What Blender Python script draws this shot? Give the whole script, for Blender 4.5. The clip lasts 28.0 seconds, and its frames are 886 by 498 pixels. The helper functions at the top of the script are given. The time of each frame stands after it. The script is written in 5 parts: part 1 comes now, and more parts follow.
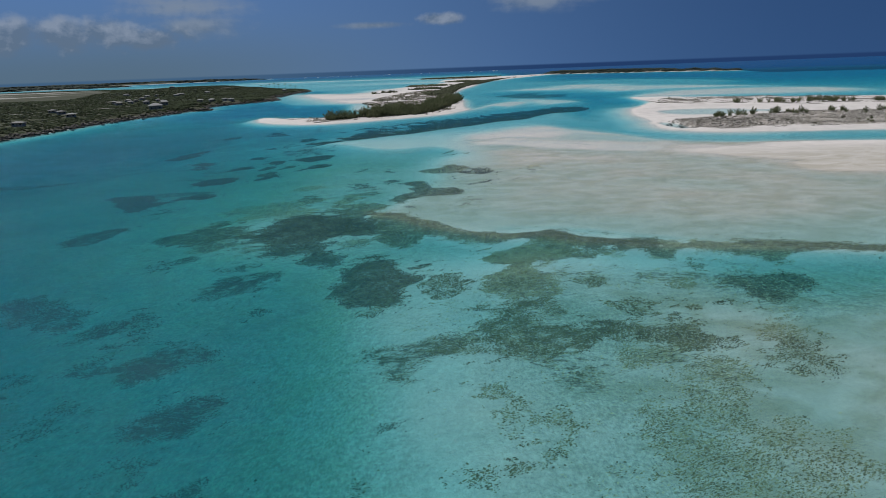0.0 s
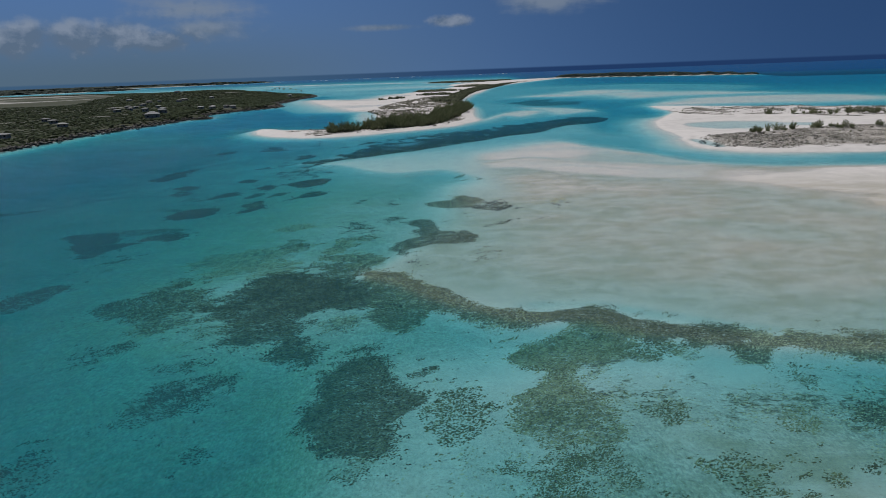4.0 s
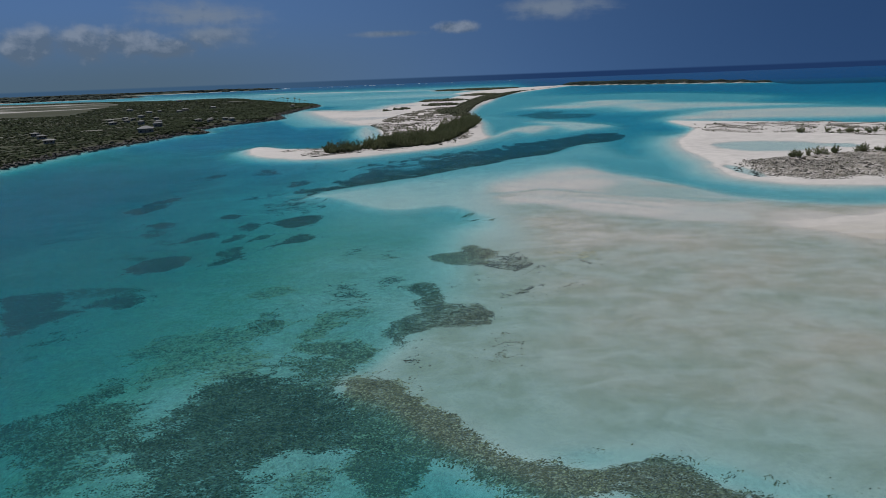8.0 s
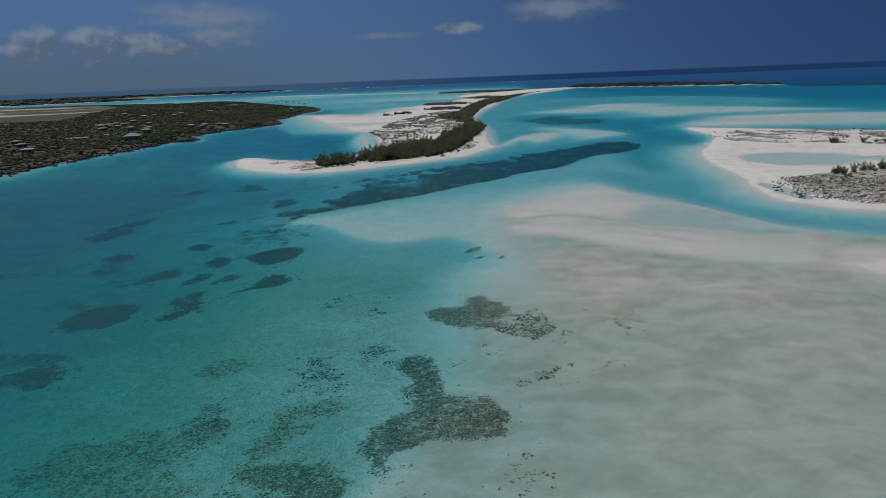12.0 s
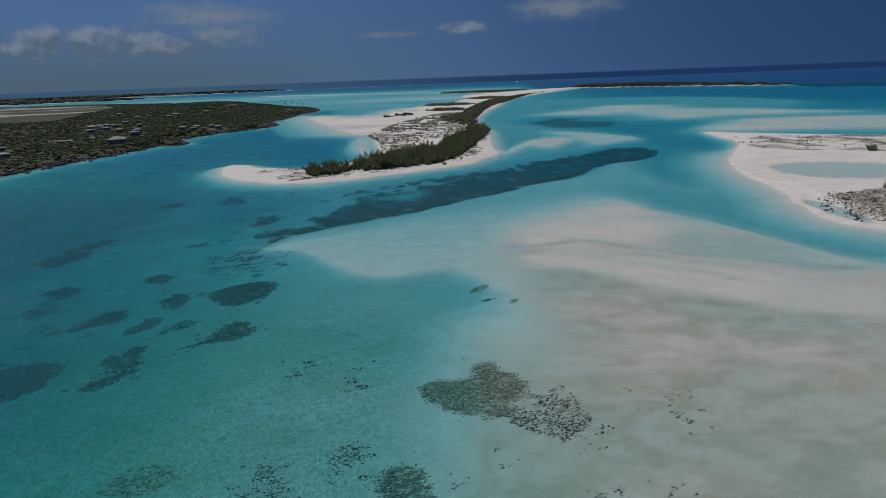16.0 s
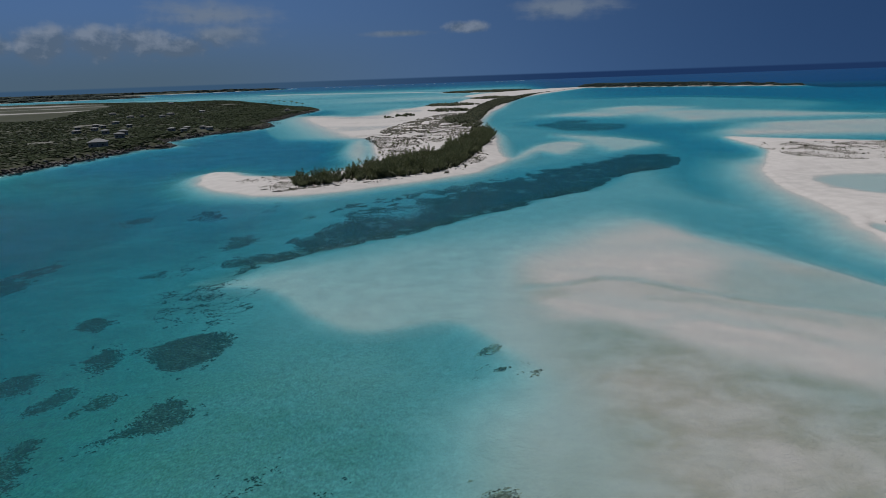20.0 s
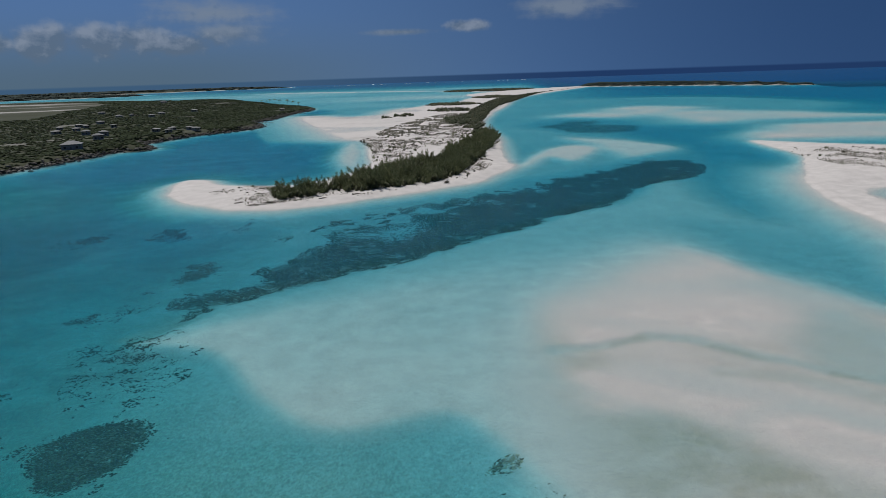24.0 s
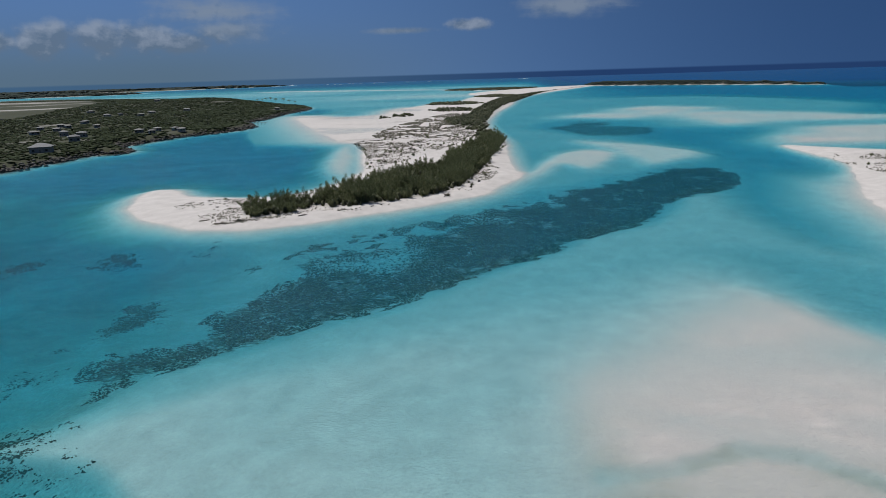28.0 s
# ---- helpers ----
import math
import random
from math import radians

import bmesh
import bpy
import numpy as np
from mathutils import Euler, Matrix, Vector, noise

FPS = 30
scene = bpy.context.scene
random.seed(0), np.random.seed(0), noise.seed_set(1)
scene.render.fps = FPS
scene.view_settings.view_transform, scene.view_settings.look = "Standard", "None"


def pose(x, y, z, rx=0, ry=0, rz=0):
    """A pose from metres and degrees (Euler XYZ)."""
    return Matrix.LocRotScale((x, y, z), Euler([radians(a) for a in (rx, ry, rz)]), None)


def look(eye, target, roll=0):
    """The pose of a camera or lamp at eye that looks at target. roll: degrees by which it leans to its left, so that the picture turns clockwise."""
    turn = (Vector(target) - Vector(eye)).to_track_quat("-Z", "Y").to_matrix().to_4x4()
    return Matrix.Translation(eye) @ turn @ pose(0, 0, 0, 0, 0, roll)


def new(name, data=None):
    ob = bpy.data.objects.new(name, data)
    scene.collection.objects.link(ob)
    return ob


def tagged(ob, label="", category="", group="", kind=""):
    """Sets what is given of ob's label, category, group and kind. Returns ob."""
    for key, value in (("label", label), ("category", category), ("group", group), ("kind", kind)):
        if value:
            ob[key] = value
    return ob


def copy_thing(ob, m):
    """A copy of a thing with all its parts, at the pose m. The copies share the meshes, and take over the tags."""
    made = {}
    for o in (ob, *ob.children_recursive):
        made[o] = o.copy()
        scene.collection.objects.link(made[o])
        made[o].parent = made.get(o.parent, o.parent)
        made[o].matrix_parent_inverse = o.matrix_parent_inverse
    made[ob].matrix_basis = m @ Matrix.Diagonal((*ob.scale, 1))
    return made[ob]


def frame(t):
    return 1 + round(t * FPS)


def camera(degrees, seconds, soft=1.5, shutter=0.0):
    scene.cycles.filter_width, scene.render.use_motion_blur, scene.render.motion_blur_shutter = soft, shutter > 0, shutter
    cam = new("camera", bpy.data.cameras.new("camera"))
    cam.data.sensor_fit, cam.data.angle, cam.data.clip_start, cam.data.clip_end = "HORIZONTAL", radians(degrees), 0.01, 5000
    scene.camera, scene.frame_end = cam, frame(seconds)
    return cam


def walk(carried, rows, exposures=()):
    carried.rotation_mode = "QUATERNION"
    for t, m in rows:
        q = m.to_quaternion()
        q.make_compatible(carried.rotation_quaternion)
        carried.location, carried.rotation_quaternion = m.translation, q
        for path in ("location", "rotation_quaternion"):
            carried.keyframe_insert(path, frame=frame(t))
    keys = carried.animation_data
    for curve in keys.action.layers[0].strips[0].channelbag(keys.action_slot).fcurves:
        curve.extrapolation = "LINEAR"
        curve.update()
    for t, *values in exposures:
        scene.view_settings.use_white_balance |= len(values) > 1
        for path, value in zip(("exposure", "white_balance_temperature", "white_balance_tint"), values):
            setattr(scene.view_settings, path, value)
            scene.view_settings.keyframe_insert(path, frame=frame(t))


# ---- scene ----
# ---- light and water in numbers ----
EXPO = [(0, 0.06), (3, -0.05), (9, -0.19), (14, -0.32), (19, -0.33), (24, -0.11), (28, 0.07)]   # seconds, stops
SUN_POWER = 4.1
SKY_STRENGTH = 0.05
SKY_L, SKY_R = (1.08, 1.26, 1.38), (0.42, 0.64, 0.88)
HAZE = (1.75, 2.9, 4.15)
CLOUD_LO, CLOUD_HI, VEIL = (2.2, 3.1, 4.4), (5.0, 5.9, 7.4), (2.9, 3.9, 5.2)
SEA_L, SEA_R = (1.0, 2.2, 4.0), (0.32, 0.88, 2.6)
ABSORB_TEAL, ABSORB_BLUE = (0.50, 0.082, 0.048), (0.50, 0.095, 0.032)   # per metre of depth, one way
MILK = 0.095                                  # fine silt afloat, per metre; its colours by depth in the lagoon and in the clear sea
TEAL_NEAR, TEAL_MID, TEAL_DEEP = (0.012, 0.150, 0.152), (0.009, 0.122, 0.170), (0.006, 0.060, 0.13)
BLUE_NEAR, BLUE_MID, BLUE_DEEP = (0.010, 0.145, 0.185), (0.008, 0.118, 0.215), (0.006, 0.058, 0.155)
SILT_LO, SILT_HI = (0.24, 0.245, 0.215), (0.48, 0.47, 0.43)
RIPPLE, GLOSS = 1.0, 0.33

# ---- camera and flight ----
cam = camera(70.0, 28.0, 0.85)
PATH = [
    (0, 0.01, 0.01, 32.02, -15.962, 2.046, -1.875),
    (1, 0.44, 7.71, 32.65, -15.993, 2.043, -1.683),
    (2, 0.69, 15.54, 33.52, -15.977, 2.042, -1.491),
    (3, 0.67, 23.54, 34.76, -15.884, 2.045, -1.299),
    (4, 0.64, 31.49, 36.17, -15.752, 2.049, -1.118),
    (5, 0.83, 39.16, 37.55, -15.624, 2.056, -0.954),
    (6, 1.08, 46.80, 38.93, -15.493, 2.065, -0.807),
    (7, 1.21, 54.67, 40.39, -15.353, 2.078, -0.674),
    (8, 1.30, 62.88, 41.71, -15.234, 2.098, -0.561),
    (9, 1.50, 71.34, 42.69, -15.166, 2.126, -0.472),
    (10, 1.77, 79.58, 43.36, -15.135, 2.152, -0.399),
    (11, 2.05, 87.19, 43.79, -15.120, 2.168, -0.337),
    (12, 2.36, 94.50, 44.14, -15.117, 2.174, -0.280),
    (13, 2.70, 101.89, 44.51, -15.126, 2.170, -0.228),
    (14, 2.98, 109.39, 44.83, -15.139, 2.153, -0.169),
    (15, 3.11, 116.99, 45.01, -15.151, 2.122, -0.095),
    (16, 3.20, 124.85, 45.09, -15.163, 2.083, -0.010),
    (17, 3.36, 133.09, 45.12, -15.178, 2.042, 0.076),
    (18, 3.50, 141.45, 45.15, -15.194, 2.001, 0.154),
    (19, 3.54, 149.70, 45.22, -15.210, 1.965, 0.219),
    (20, 3.53, 158.05, 45.27, -15.224, 1.931, 0.267),
    (21, 3.53, 166.68, 45.26, -15.239, 1.898, 0.300),
    (22, 3.57, 175.44, 45.18, -15.261, 1.869, 0.320),
    (23, 3.68, 184.13, 45.04, -15.295, 1.843, 0.331),
    (24, 3.80, 192.84, 44.88, -15.334, 1.819, 0.342),
    (25, 3.88, 201.70, 44.75, -15.370, 1.794, 0.361),
    (26, 3.92, 210.67, 44.62, -15.399, 1.764, 0.393),
    (27, 3.95, 219.67, 44.46, -15.421, 1.729, 0.438),
    (28, 3.95, 228.66, 44.27, -15.440, 1.691, 0.491),
]
walk(cam, [(t, pose(x, y, z, 90 + pitch, roll, yaw)) for t, x, y, z, pitch, roll, yaw in PATH], EXPO)

# ---- sky and sun ----
SUN_EL, SUN_AZ = 63.0, -48.0          # degrees above the horizon; degrees to the right of the flight line
sun_way = Vector((math.sin(radians(SUN_AZ)) * math.cos(radians(SUN_EL)), math.cos(radians(SUN_AZ)) * math.cos(radians(SUN_EL)), math.sin(radians(SUN_EL))))
sun = new("sun", bpy.data.lights.new("sun", "SUN"))
sun.data.energy, sun.data.angle, sun.data.color = SUN_POWER, radians(0.53), (1.0, 0.975, 0.95)
sun.matrix_world = look(sun_way * 900, (0, 0, 0))


class Nodes:
    """A short way to write node trees."""

    def __init__(self, tree):
        self.tree = tree
        tree.nodes.clear()

    def add(self, kind, out=0, props=None, **sockets):
        n = self.tree.nodes.new(kind)
        for k, v in (props or {}).items():
            if k == "ramp":
                e = n.color_ramp.elements
                while len(e) < len(v):
                    e.new(0.5)
                for s, (at, c) in zip(e, v):
                    s.position, s.color = at, (*c, 1) if len(c) == 3 else c
            else:
                setattr(n, k, v)
        for k, v in sockets.items():
            key = int(k[1:]) if k[0] == "i" and k[1:].isdigit() else k.replace("_", " ")
            s = n.inputs[key]
            if isinstance(v, bpy.types.NodeSocket):
                self.tree.links.new(v, s)
            elif isinstance(v, (tuple, list)) and len(v) == 3 and len(s.default_value) == 4:
                s.default_value = (*v, 1)
            else:
                s.default_value = v
        return n if out is None else n.outputs[out]

    def math(self, op, a, b=0.0, c=0.3):
        return self.add("ShaderNodeMath", props={"operation": op}, i0=a, i1=b, i2=c)

    def noise(self, vec, scale, detail=4.0, rough=0.55, dist=0.0):
        return self.add("ShaderNodeTexNoise", Vector=vec, Scale=scale, Detail=detail, Roughness=rough, Distortion=dist)

    def mix(self, fac, a, b, blend="MIX"):
        n = self.tree.nodes.new("ShaderNodeMix")
        n.data_type, n.blend_type = "RGBA", blend
        for s, v in ((n.inputs[0], fac), (n.inputs[6], a), (n.inputs[7], b)):
            if isinstance(v, bpy.types.NodeSocket):
                self.tree.links.new(v, s)
            else:
                s.default_value = (*v, 1) if isinstance(v, tuple) else v
        return n.outputs[2]

    def ramp(self, fac, *stops):
        return self.add("ShaderNodeValToRGB", props={"ramp": stops}, Fac=fac)

    def step(self, v, lo, hi):
        return self.add("ShaderNodeMapRange", props={"interpolation_type": "SMOOTHSTEP"}, Value=v, From_Min=lo, From_Max=hi)

    def attr(self, name):
        return self.add("ShaderNodeAttribute", out=2, props={"attribute_name": name})

    def stretch(self, vec, scale):
        return self.add("ShaderNodeMapping", Vector=vec, Scale=scale)


def make_world():
    world = bpy.data.worlds.new("sky")
    scene.world = world
    world.use_nodes = True
    n = Nodes(world.node_tree)
    way = n.add("ShaderNodeTexCoord")
    high = n.add("ShaderNodeVectorMath", props={"operation": "ADD"}, i0=way, i1=(0.0, 0.0, 0.42))
    sky = n.add("ShaderNodeTexSky", Vector=high, props={"sky_type": "NISHITA", "sun_disc": False, "sun_elevation": radians(SUN_EL), "sun_rotation": radians(SUN_AZ),
                                           "altitude": 40.0, "air_density": 1.0, "dust_density": 0.0, "ozone_density": 3.0})
    xyz = n.add("ShaderNodeSeparateXYZ", out=None, Vector=way)
    up = xyz.outputs[2]
    side = n.math("ARCTAN2", xyz.outputs[0], xyz.outputs[1])
    # the sky is deep blue, dusky towards the open sea and milky over the land
    tint = n.mix(n.step(side, -0.35, 0.65), SKY_L, SKY_R)
    base = n.mix(1.0, sky, tint, "MULTIPLY")
    flat = n.add("ShaderNodeCombineXYZ", X=side, Y=n.math("MULTIPLY", up, 2.2), Z=0.0)
    veil = n.noise(n.stretch(flat, (1.0, 2.2, 1.0)), 9.0, 6.0, 0.6, 0.4)

    def lump(az, el, rx, ry):
        a = n.math("DIVIDE", n.math("SUBTRACT", side, radians(az)), radians(rx))
        e = n.math("DIVIDE", n.math("SUBTRACT", up, math.sin(radians(el))), radians(ry))
        return n.math("SUBTRACT", 1.0, n.math("SQRT", n.math("ADD", n.math("MULTIPLY", a, a), n.math("MULTIPLY", e, e))))
    heaps = lump(-31.3, 3.3, 2.4, 1.5)
    for spec in ((-27.8, 3.4, 2.8, 1.5), (-24.6, 3.5, 3.2, 1.5), (-21.4, 3.0, 2.8, 1.0), (-34.5, 3.2, 1.8, 1.0), (1.8, 4.05, 2.4, 0.6), (-42.0, 4.0, 5.0, 1.6), (48.0, 4.5, 6.0, 1.5), (100.0, 5.0, 9.0, 2.0), (-120.0, 5.0, 9.0, 2.0)):
        heaps = n.math("MAXIMUM", heaps, lump(*spec))
    round_at = n.add("ShaderNodeCombineXYZ", X=side, Y=n.math("MULTIPLY", up, 1.25), Z=0.0)
    billow = n.noise(round_at, 26.0, 8.0, 0.55)
    above = n.noise(n.add("ShaderNodeVectorMath", props={"operation": "ADD"}, i0=round_at, i1=(-0.004, 0.011, 0.0)), 26.0, 8.0, 0.55)
    heap = n.step(n.math("ADD", heaps, n.math("MULTIPLY", n.math("SUBTRACT", billow, 0.5), 1.6)), -0.1, 0.62)
    veils = lump(-19.0, 5.4, 7.0, 1.5)
    for spec in ((-18.0, 4.0, 5.0, 1.3), (10.5, 5.3, 6.5, 1.2), (-4.0, 3.7, 4.0, 0.35), (26.0, 6.5, 9.0, 1.2), (-45.0, 8.0, 14.0, 3.0)):
        veils = n.math("MAXIMUM", veils, lump(*spec))
    thin = n.step(n.math("ADD", veils, n.math("MULTIPLY", n.math("SUBTRACT", n.math("ADD", n.math("MULTIPLY", veil, 0.5), n.math("MULTIPLY", billow, 0.5)), 0.5), 2.0)), 0.0, 0.95)
    shine = n.math("ADD", n.math("MULTIPLY", n.math("SUBTRACT", billow, above), 2.6), n.math("MULTIPLY", n.math("SUBTRACT", up, 0.062), 16.0))
    lit = n.ramp(n.math("ADD", shine, 0.45), (0.25, CLOUD_LO), (0.85, CLOUD_HI))
    low = n.math("MULTIPLY", n.step(up, 0.11, 0.0), n.step(side, 0.2, -0.45))
    base = n.mix(n.math("MULTIPLY", low, 0.95), base, HAZE)
    col = n.mix(n.math("MULTIPLY", thin, 0.75), base, n.mix(0.5, lit, VEIL))
    col = n.mix(n.math("MULTIPLY", heap, 0.72), col, lit)
    # open sea beyond the last of the built water
    col = n.mix(n.step(up, -0.0016, 0.0016), n.mix(n.step(side, -0.35, 0.25), SEA_L, SEA_R), col)
    bg = n.add("ShaderNodeBackground", Color=col, Strength=SKY_STRENGTH)
    n.add("ShaderNodeOutputWorld", out=None, Surface=bg)


make_world()


# ---- materials ----
def material(name, build):
    m = bpy.data.materials.new(name)
    m.use_nodes = True
    n = Nodes(m.node_tree)
    n.add("ShaderNodeOutputMaterial", out=None, Surface=build(n))
    return m


def plain(name, stops, scale=2.0, rough=0.8, bump=0.2, fine=9.0, spread=0.25):
    """Paint, leaf, wood, rock: two sizes of grain, and a shade of its own for each object."""
    def build(n):
        at = n.add("ShaderNodeTexCoord", out=3)
        big, small = n.noise(at, scale, 4.0), n.noise(at, scale * fine, 3.0)
        own = n.add("ShaderNodeObjectInfo", out=5)
        isle = n.add("ShaderNodeNewGeometry", out=8)
        v = n.math("ADD", n.math("MULTIPLY", big, 0.55), n.math("MULTIPLY", small, 0.45))
        v = n.math("ADD", v, n.math("MULTIPLY", n.math("SUBTRACT", n.math("ADD", own, isle), 1.0), spread))
        lift = n.add("ShaderNodeBump", Strength=bump, Distance=0.05, Height=small)
        return n.add("ShaderNodeBsdfPrincipled", Base_Color=n.ramp(v, *stops), Roughness=rough, Specular_IOR_Level=0.5 if rough < 0.5 else 0.12, Normal=lift)
    return material(name, build)


def leafy(name, stops, scale=0.8):
    """Thin leaves that let part of the sun through."""
    def build(n):
        at = n.add("ShaderNodeTexCoord", out=3)
        own, isle = n.add("ShaderNodeObjectInfo", out=5), n.add("ShaderNodeNewGeometry", out=8)
        v = n.math("ADD", n.noise(at, scale, 4.0), n.math("MULTIPLY", n.math("SUBTRACT", n.math("ADD", own, isle), 1.0), 0.3))
        col = n.ramp(v, *stops)
        face = n.add("ShaderNodeBsdfPrincipled", Base_Color=col, Roughness=0.75, Specular_IOR_Level=0.25)
        return n.add("ShaderNodeMixShader", Fac=0.42, i1=face, i2=n.add("ShaderNodeBsdfTranslucent", Color=col))
    return material(name, build)


def ground_shader(n):
    at = n.add("ShaderNodeNewGeometry")
    z = n.add("ShaderNodeSeparateXYZ", out=2, Vector=at)
    fine, mid, wide = n.noise(at, 2.3, 5.0), n.noise(at, 0.21, 5.0, 0.6), n.noise(at, 0.035, 4.0)
    streak = n.noise(n.stretch(at, (0.10, 0.15, 0.1)), 1.0, 6.0, 0.62, 0.7)
    sand = n.ramp(n.math("ADD", n.math("MULTIPLY", mid, 0.6), n.math("MULTIPLY", fine, 0.4)), (0.3, (0.39, 0.364, 0.337)), (0.7, (0.545, 0.513, 0.478)))
    # damp sand by the water line, and sand that never dries
    damp = n.step(n.math("ADD", z, n.math("MULTIPLY", n.math("SUBTRACT", mid, 0.5), 0.45)), 0.15, -0.06)
    damp = n.math("MULTIPLY", damp, n.step(z, -0.75, -0.25))
    sand = n.mix(n.math("MULTIPLY", damp, 0.85), sand, (0.41, 0.392, 0.365))
    # thin film of algae on the flats
    film = n.math("MULTIPLY", n.attr("algae"), n.math("MULTIPLY_ADD", n.step(n.math("ADD", n.math("MULTIPLY", streak, 0.6), n.math("MULTIPLY", mid, 0.4)), 0.36, 0.63), 0.7))
    # seabed silt in the open water, darker in drifts
    silt = n.ramp(n.math("ADD", n.math("MULTIPLY", streak, 0.55), n.math("MULTIPLY", wide, 0.45)), (0.32, SILT_LO), (0.66, SILT_HI))
    col = n.mix(n.math("MULTIPLY", n.step(z, -1.2, -2.8), n.math("SUBTRACT", 1.0, n.math("MULTIPLY", n.attr("clear_sea"), 0.75))), sand, silt)
    col = n.mix(n.math("MULTIPLY", film, 0.72), col, n.mix(n.step(z, -1.3, -2.2), (0.235, 0.222, 0.162), (0.20, 0.215, 0.10)))
    # grit on the bed, with light focused by ripples painted in as speckle
    grit_caustics = n.math("ADD", n.math("MULTIPLY", n.noise(n.stretch(at, (1.0, 0.6, 1.0)), 3.0, 4.0, 0.7), 0.75), n.math("MULTIPLY", n.noise(at, 0.9, 2.0), 0.25))
    col = n.mix(n.step(z, 0.0, -0.6), col, n.mix(1.0, col, n.mix(n.attr("algae"), n.mix(n.step(z, -1.3, -1.9), n.ramp(grit_caustics, (0.3, (0.9, 0.9, 0.9)), (0.68, (1.06, 1.06, 1.06))), n.ramp(grit_caustics, (0.33, (0.70, 0.70, 0.69)), (0.66, (1.16, 1.16, 1.16)))), n.mix(n.step(z, -0.8, -1.2), n.ramp(grit_caustics, (0.3, (0.88, 0.88, 0.87)), (0.68, (1.06, 1.06, 1.06))), n.ramp(grit_caustics, (0.36, (0.50, 0.52, 0.50)), (0.62, (1.2, 1.2, 1.18))))), "MULTIPLY"))
    # matted roots and dead leaves between the clumps of seagrass
    frond = n.noise(n.stretch(at, (0.7, 1.3, 1.0)), 1.1, 6.0, 0.72, 0.6)
    weave = n.math("ADD", n.math("MULTIPLY", n.math("SUBTRACT", frond, 0.5), 1.5), n.math("MULTIPLY", n.math("SUBTRACT", mid, 0.5), 0.5))
    turf = n.step(n.math("ADD", n.attr("turf"), weave), 0.40, 0.66)
    turf = n.math("MULTIPLY", turf, n.step(n.attr("turf"), 0.03, 0.25))
    blade = n.noise(n.stretch(at, (0.8, 1.2, 1.0)), 4.2, 4.0, 0.75)
    col = n.mix(n.math("MULTIPLY", turf, 0.93), col, n.mix(n.step(z, -0.9, -1.7), n.ramp(blade, (0.38, (0.03, 0.024, 0.014)), (0.51, (0.095, 0.077, 0.047)), (0.64, (0.27, 0.23, 0.16))), n.ramp(blade, (0.38, (0.03, 0.025, 0.016)), (0.53, (0.078, 0.064, 0.043)), (0.66, (0.22, 0.185, 0.13)))))
    # leaf litter and thin soil under the bush
    soil = n.ramp(n.math("ADD", n.math("MULTIPLY", mid, 0.5), n.math("MULTIPLY", fine, 0.5)), (0.3, (0.022, 0.026, 0.012)), (0.75, (0.055, 0.058, 0.028)))
    col = n.mix(n.attr("soil"), col, soil)
    lift = n.add("ShaderNodeBump", Strength=0.35, Distance=0.12, Height=n.math("ADD", fine, n.math("MULTIPLY", mid, 2.0)))
    return n.add("ShaderNodeBsdfPrincipled", Base_Color=col, Roughness=0.9, Specular_IOR_Level=0.2, Normal=lift)


def water_shader(n):
    at = n.add("ShaderNodeNewGeometry")
    deep = n.attr("depth")
    sea = n.attr("clear_sea")

    def through_water(rates):
        return n.add("ShaderNodeCombineColor", Red=n.math("POWER", math.exp(-rates[0]), deep), Green=n.math("POWER", math.exp(-rates[1]), deep), Blue=n.math("POWER", math.exp(-rates[2]), deep))
    clear = n.mix(sea, through_water(ABSORB_TEAL), through_water(ABSORB_BLUE))
    milk = n.math("SUBTRACT", 1.0, n.math("POWER", math.exp(-MILK), deep))
    ripple = n.math("ADD", n.noise(n.stretch(at, (1.0, 1.6, 1.0)), 0.55, 5.0, 0.65), n.math("ADD", n.math("MULTIPLY", n.noise(at, 2.6, 3.0), 0.6), n.math("MULTIPLY", n.noise(at, 6.0, 2.0), 0.2)))
    lift = n.add("ShaderNodeBump", Strength=RIPPLE, Distance=0.6, Height=ripple)
    by_depth = n.math("DIVIDE", deep, 24.0)
    afloat = n.mix(sea, n.ramp(by_depth, (0.06, TEAL_NEAR), (0.2, TEAL_MID), (0.75, TEAL_DEEP)), n.ramp(by_depth, (0.06, BLUE_NEAR), (0.2, BLUE_MID), (0.75, BLUE_DEEP)))
    glow = n.add("ShaderNodeBsdfDiffuse", Color=afloat)
    under = n.add("ShaderNodeMixShader", Fac=milk, i1=n.add("ShaderNodeBsdfTransparent", Color=clear), i2=glow)
    top = n.add("ShaderNodeBsdfGlossy", Color=(1, 1, 1), Roughness=0.16, Normal=lift)
    return n.add("ShaderNodeMixShader", Fac=n.math("MULTIPLY", n.add("ShaderNodeFresnel", IOR=1.333, Normal=lift), GLOSS), i1=under, i2=top)


sand_mat = material("coral_sand", ground_shader)
water_mat = material("sea_water", water_shader)
brown_grass_mat = plain("brown_seagrass", ((0.15, (0.055, 0.045, 0.026)), (0.5, (0.15, 0.122, 0.072)), (0.85, (0.42, 0.36, 0.24))), 0.4, 0.9, 0.1, 9.0, 0.55)
dark_grass_mat = plain("dark_seagrass", ((0.15, (0.038, 0.029, 0.018)), (0.5, (0.12, 0.093, 0.055)), (0.85, (0.40, 0.33, 0.22))), 0.4, 0.9, 0.1, 9.0, 0.6)
grey_grass_mat = plain("grey_seagrass", ((0.15, (0.036, 0.029, 0.022)), (0.55, (0.085, 0.070, 0.052)), (0.95, (0.32, 0.275, 0.20))), 0.4, 0.9, 0.1, 9.0, 0.6)
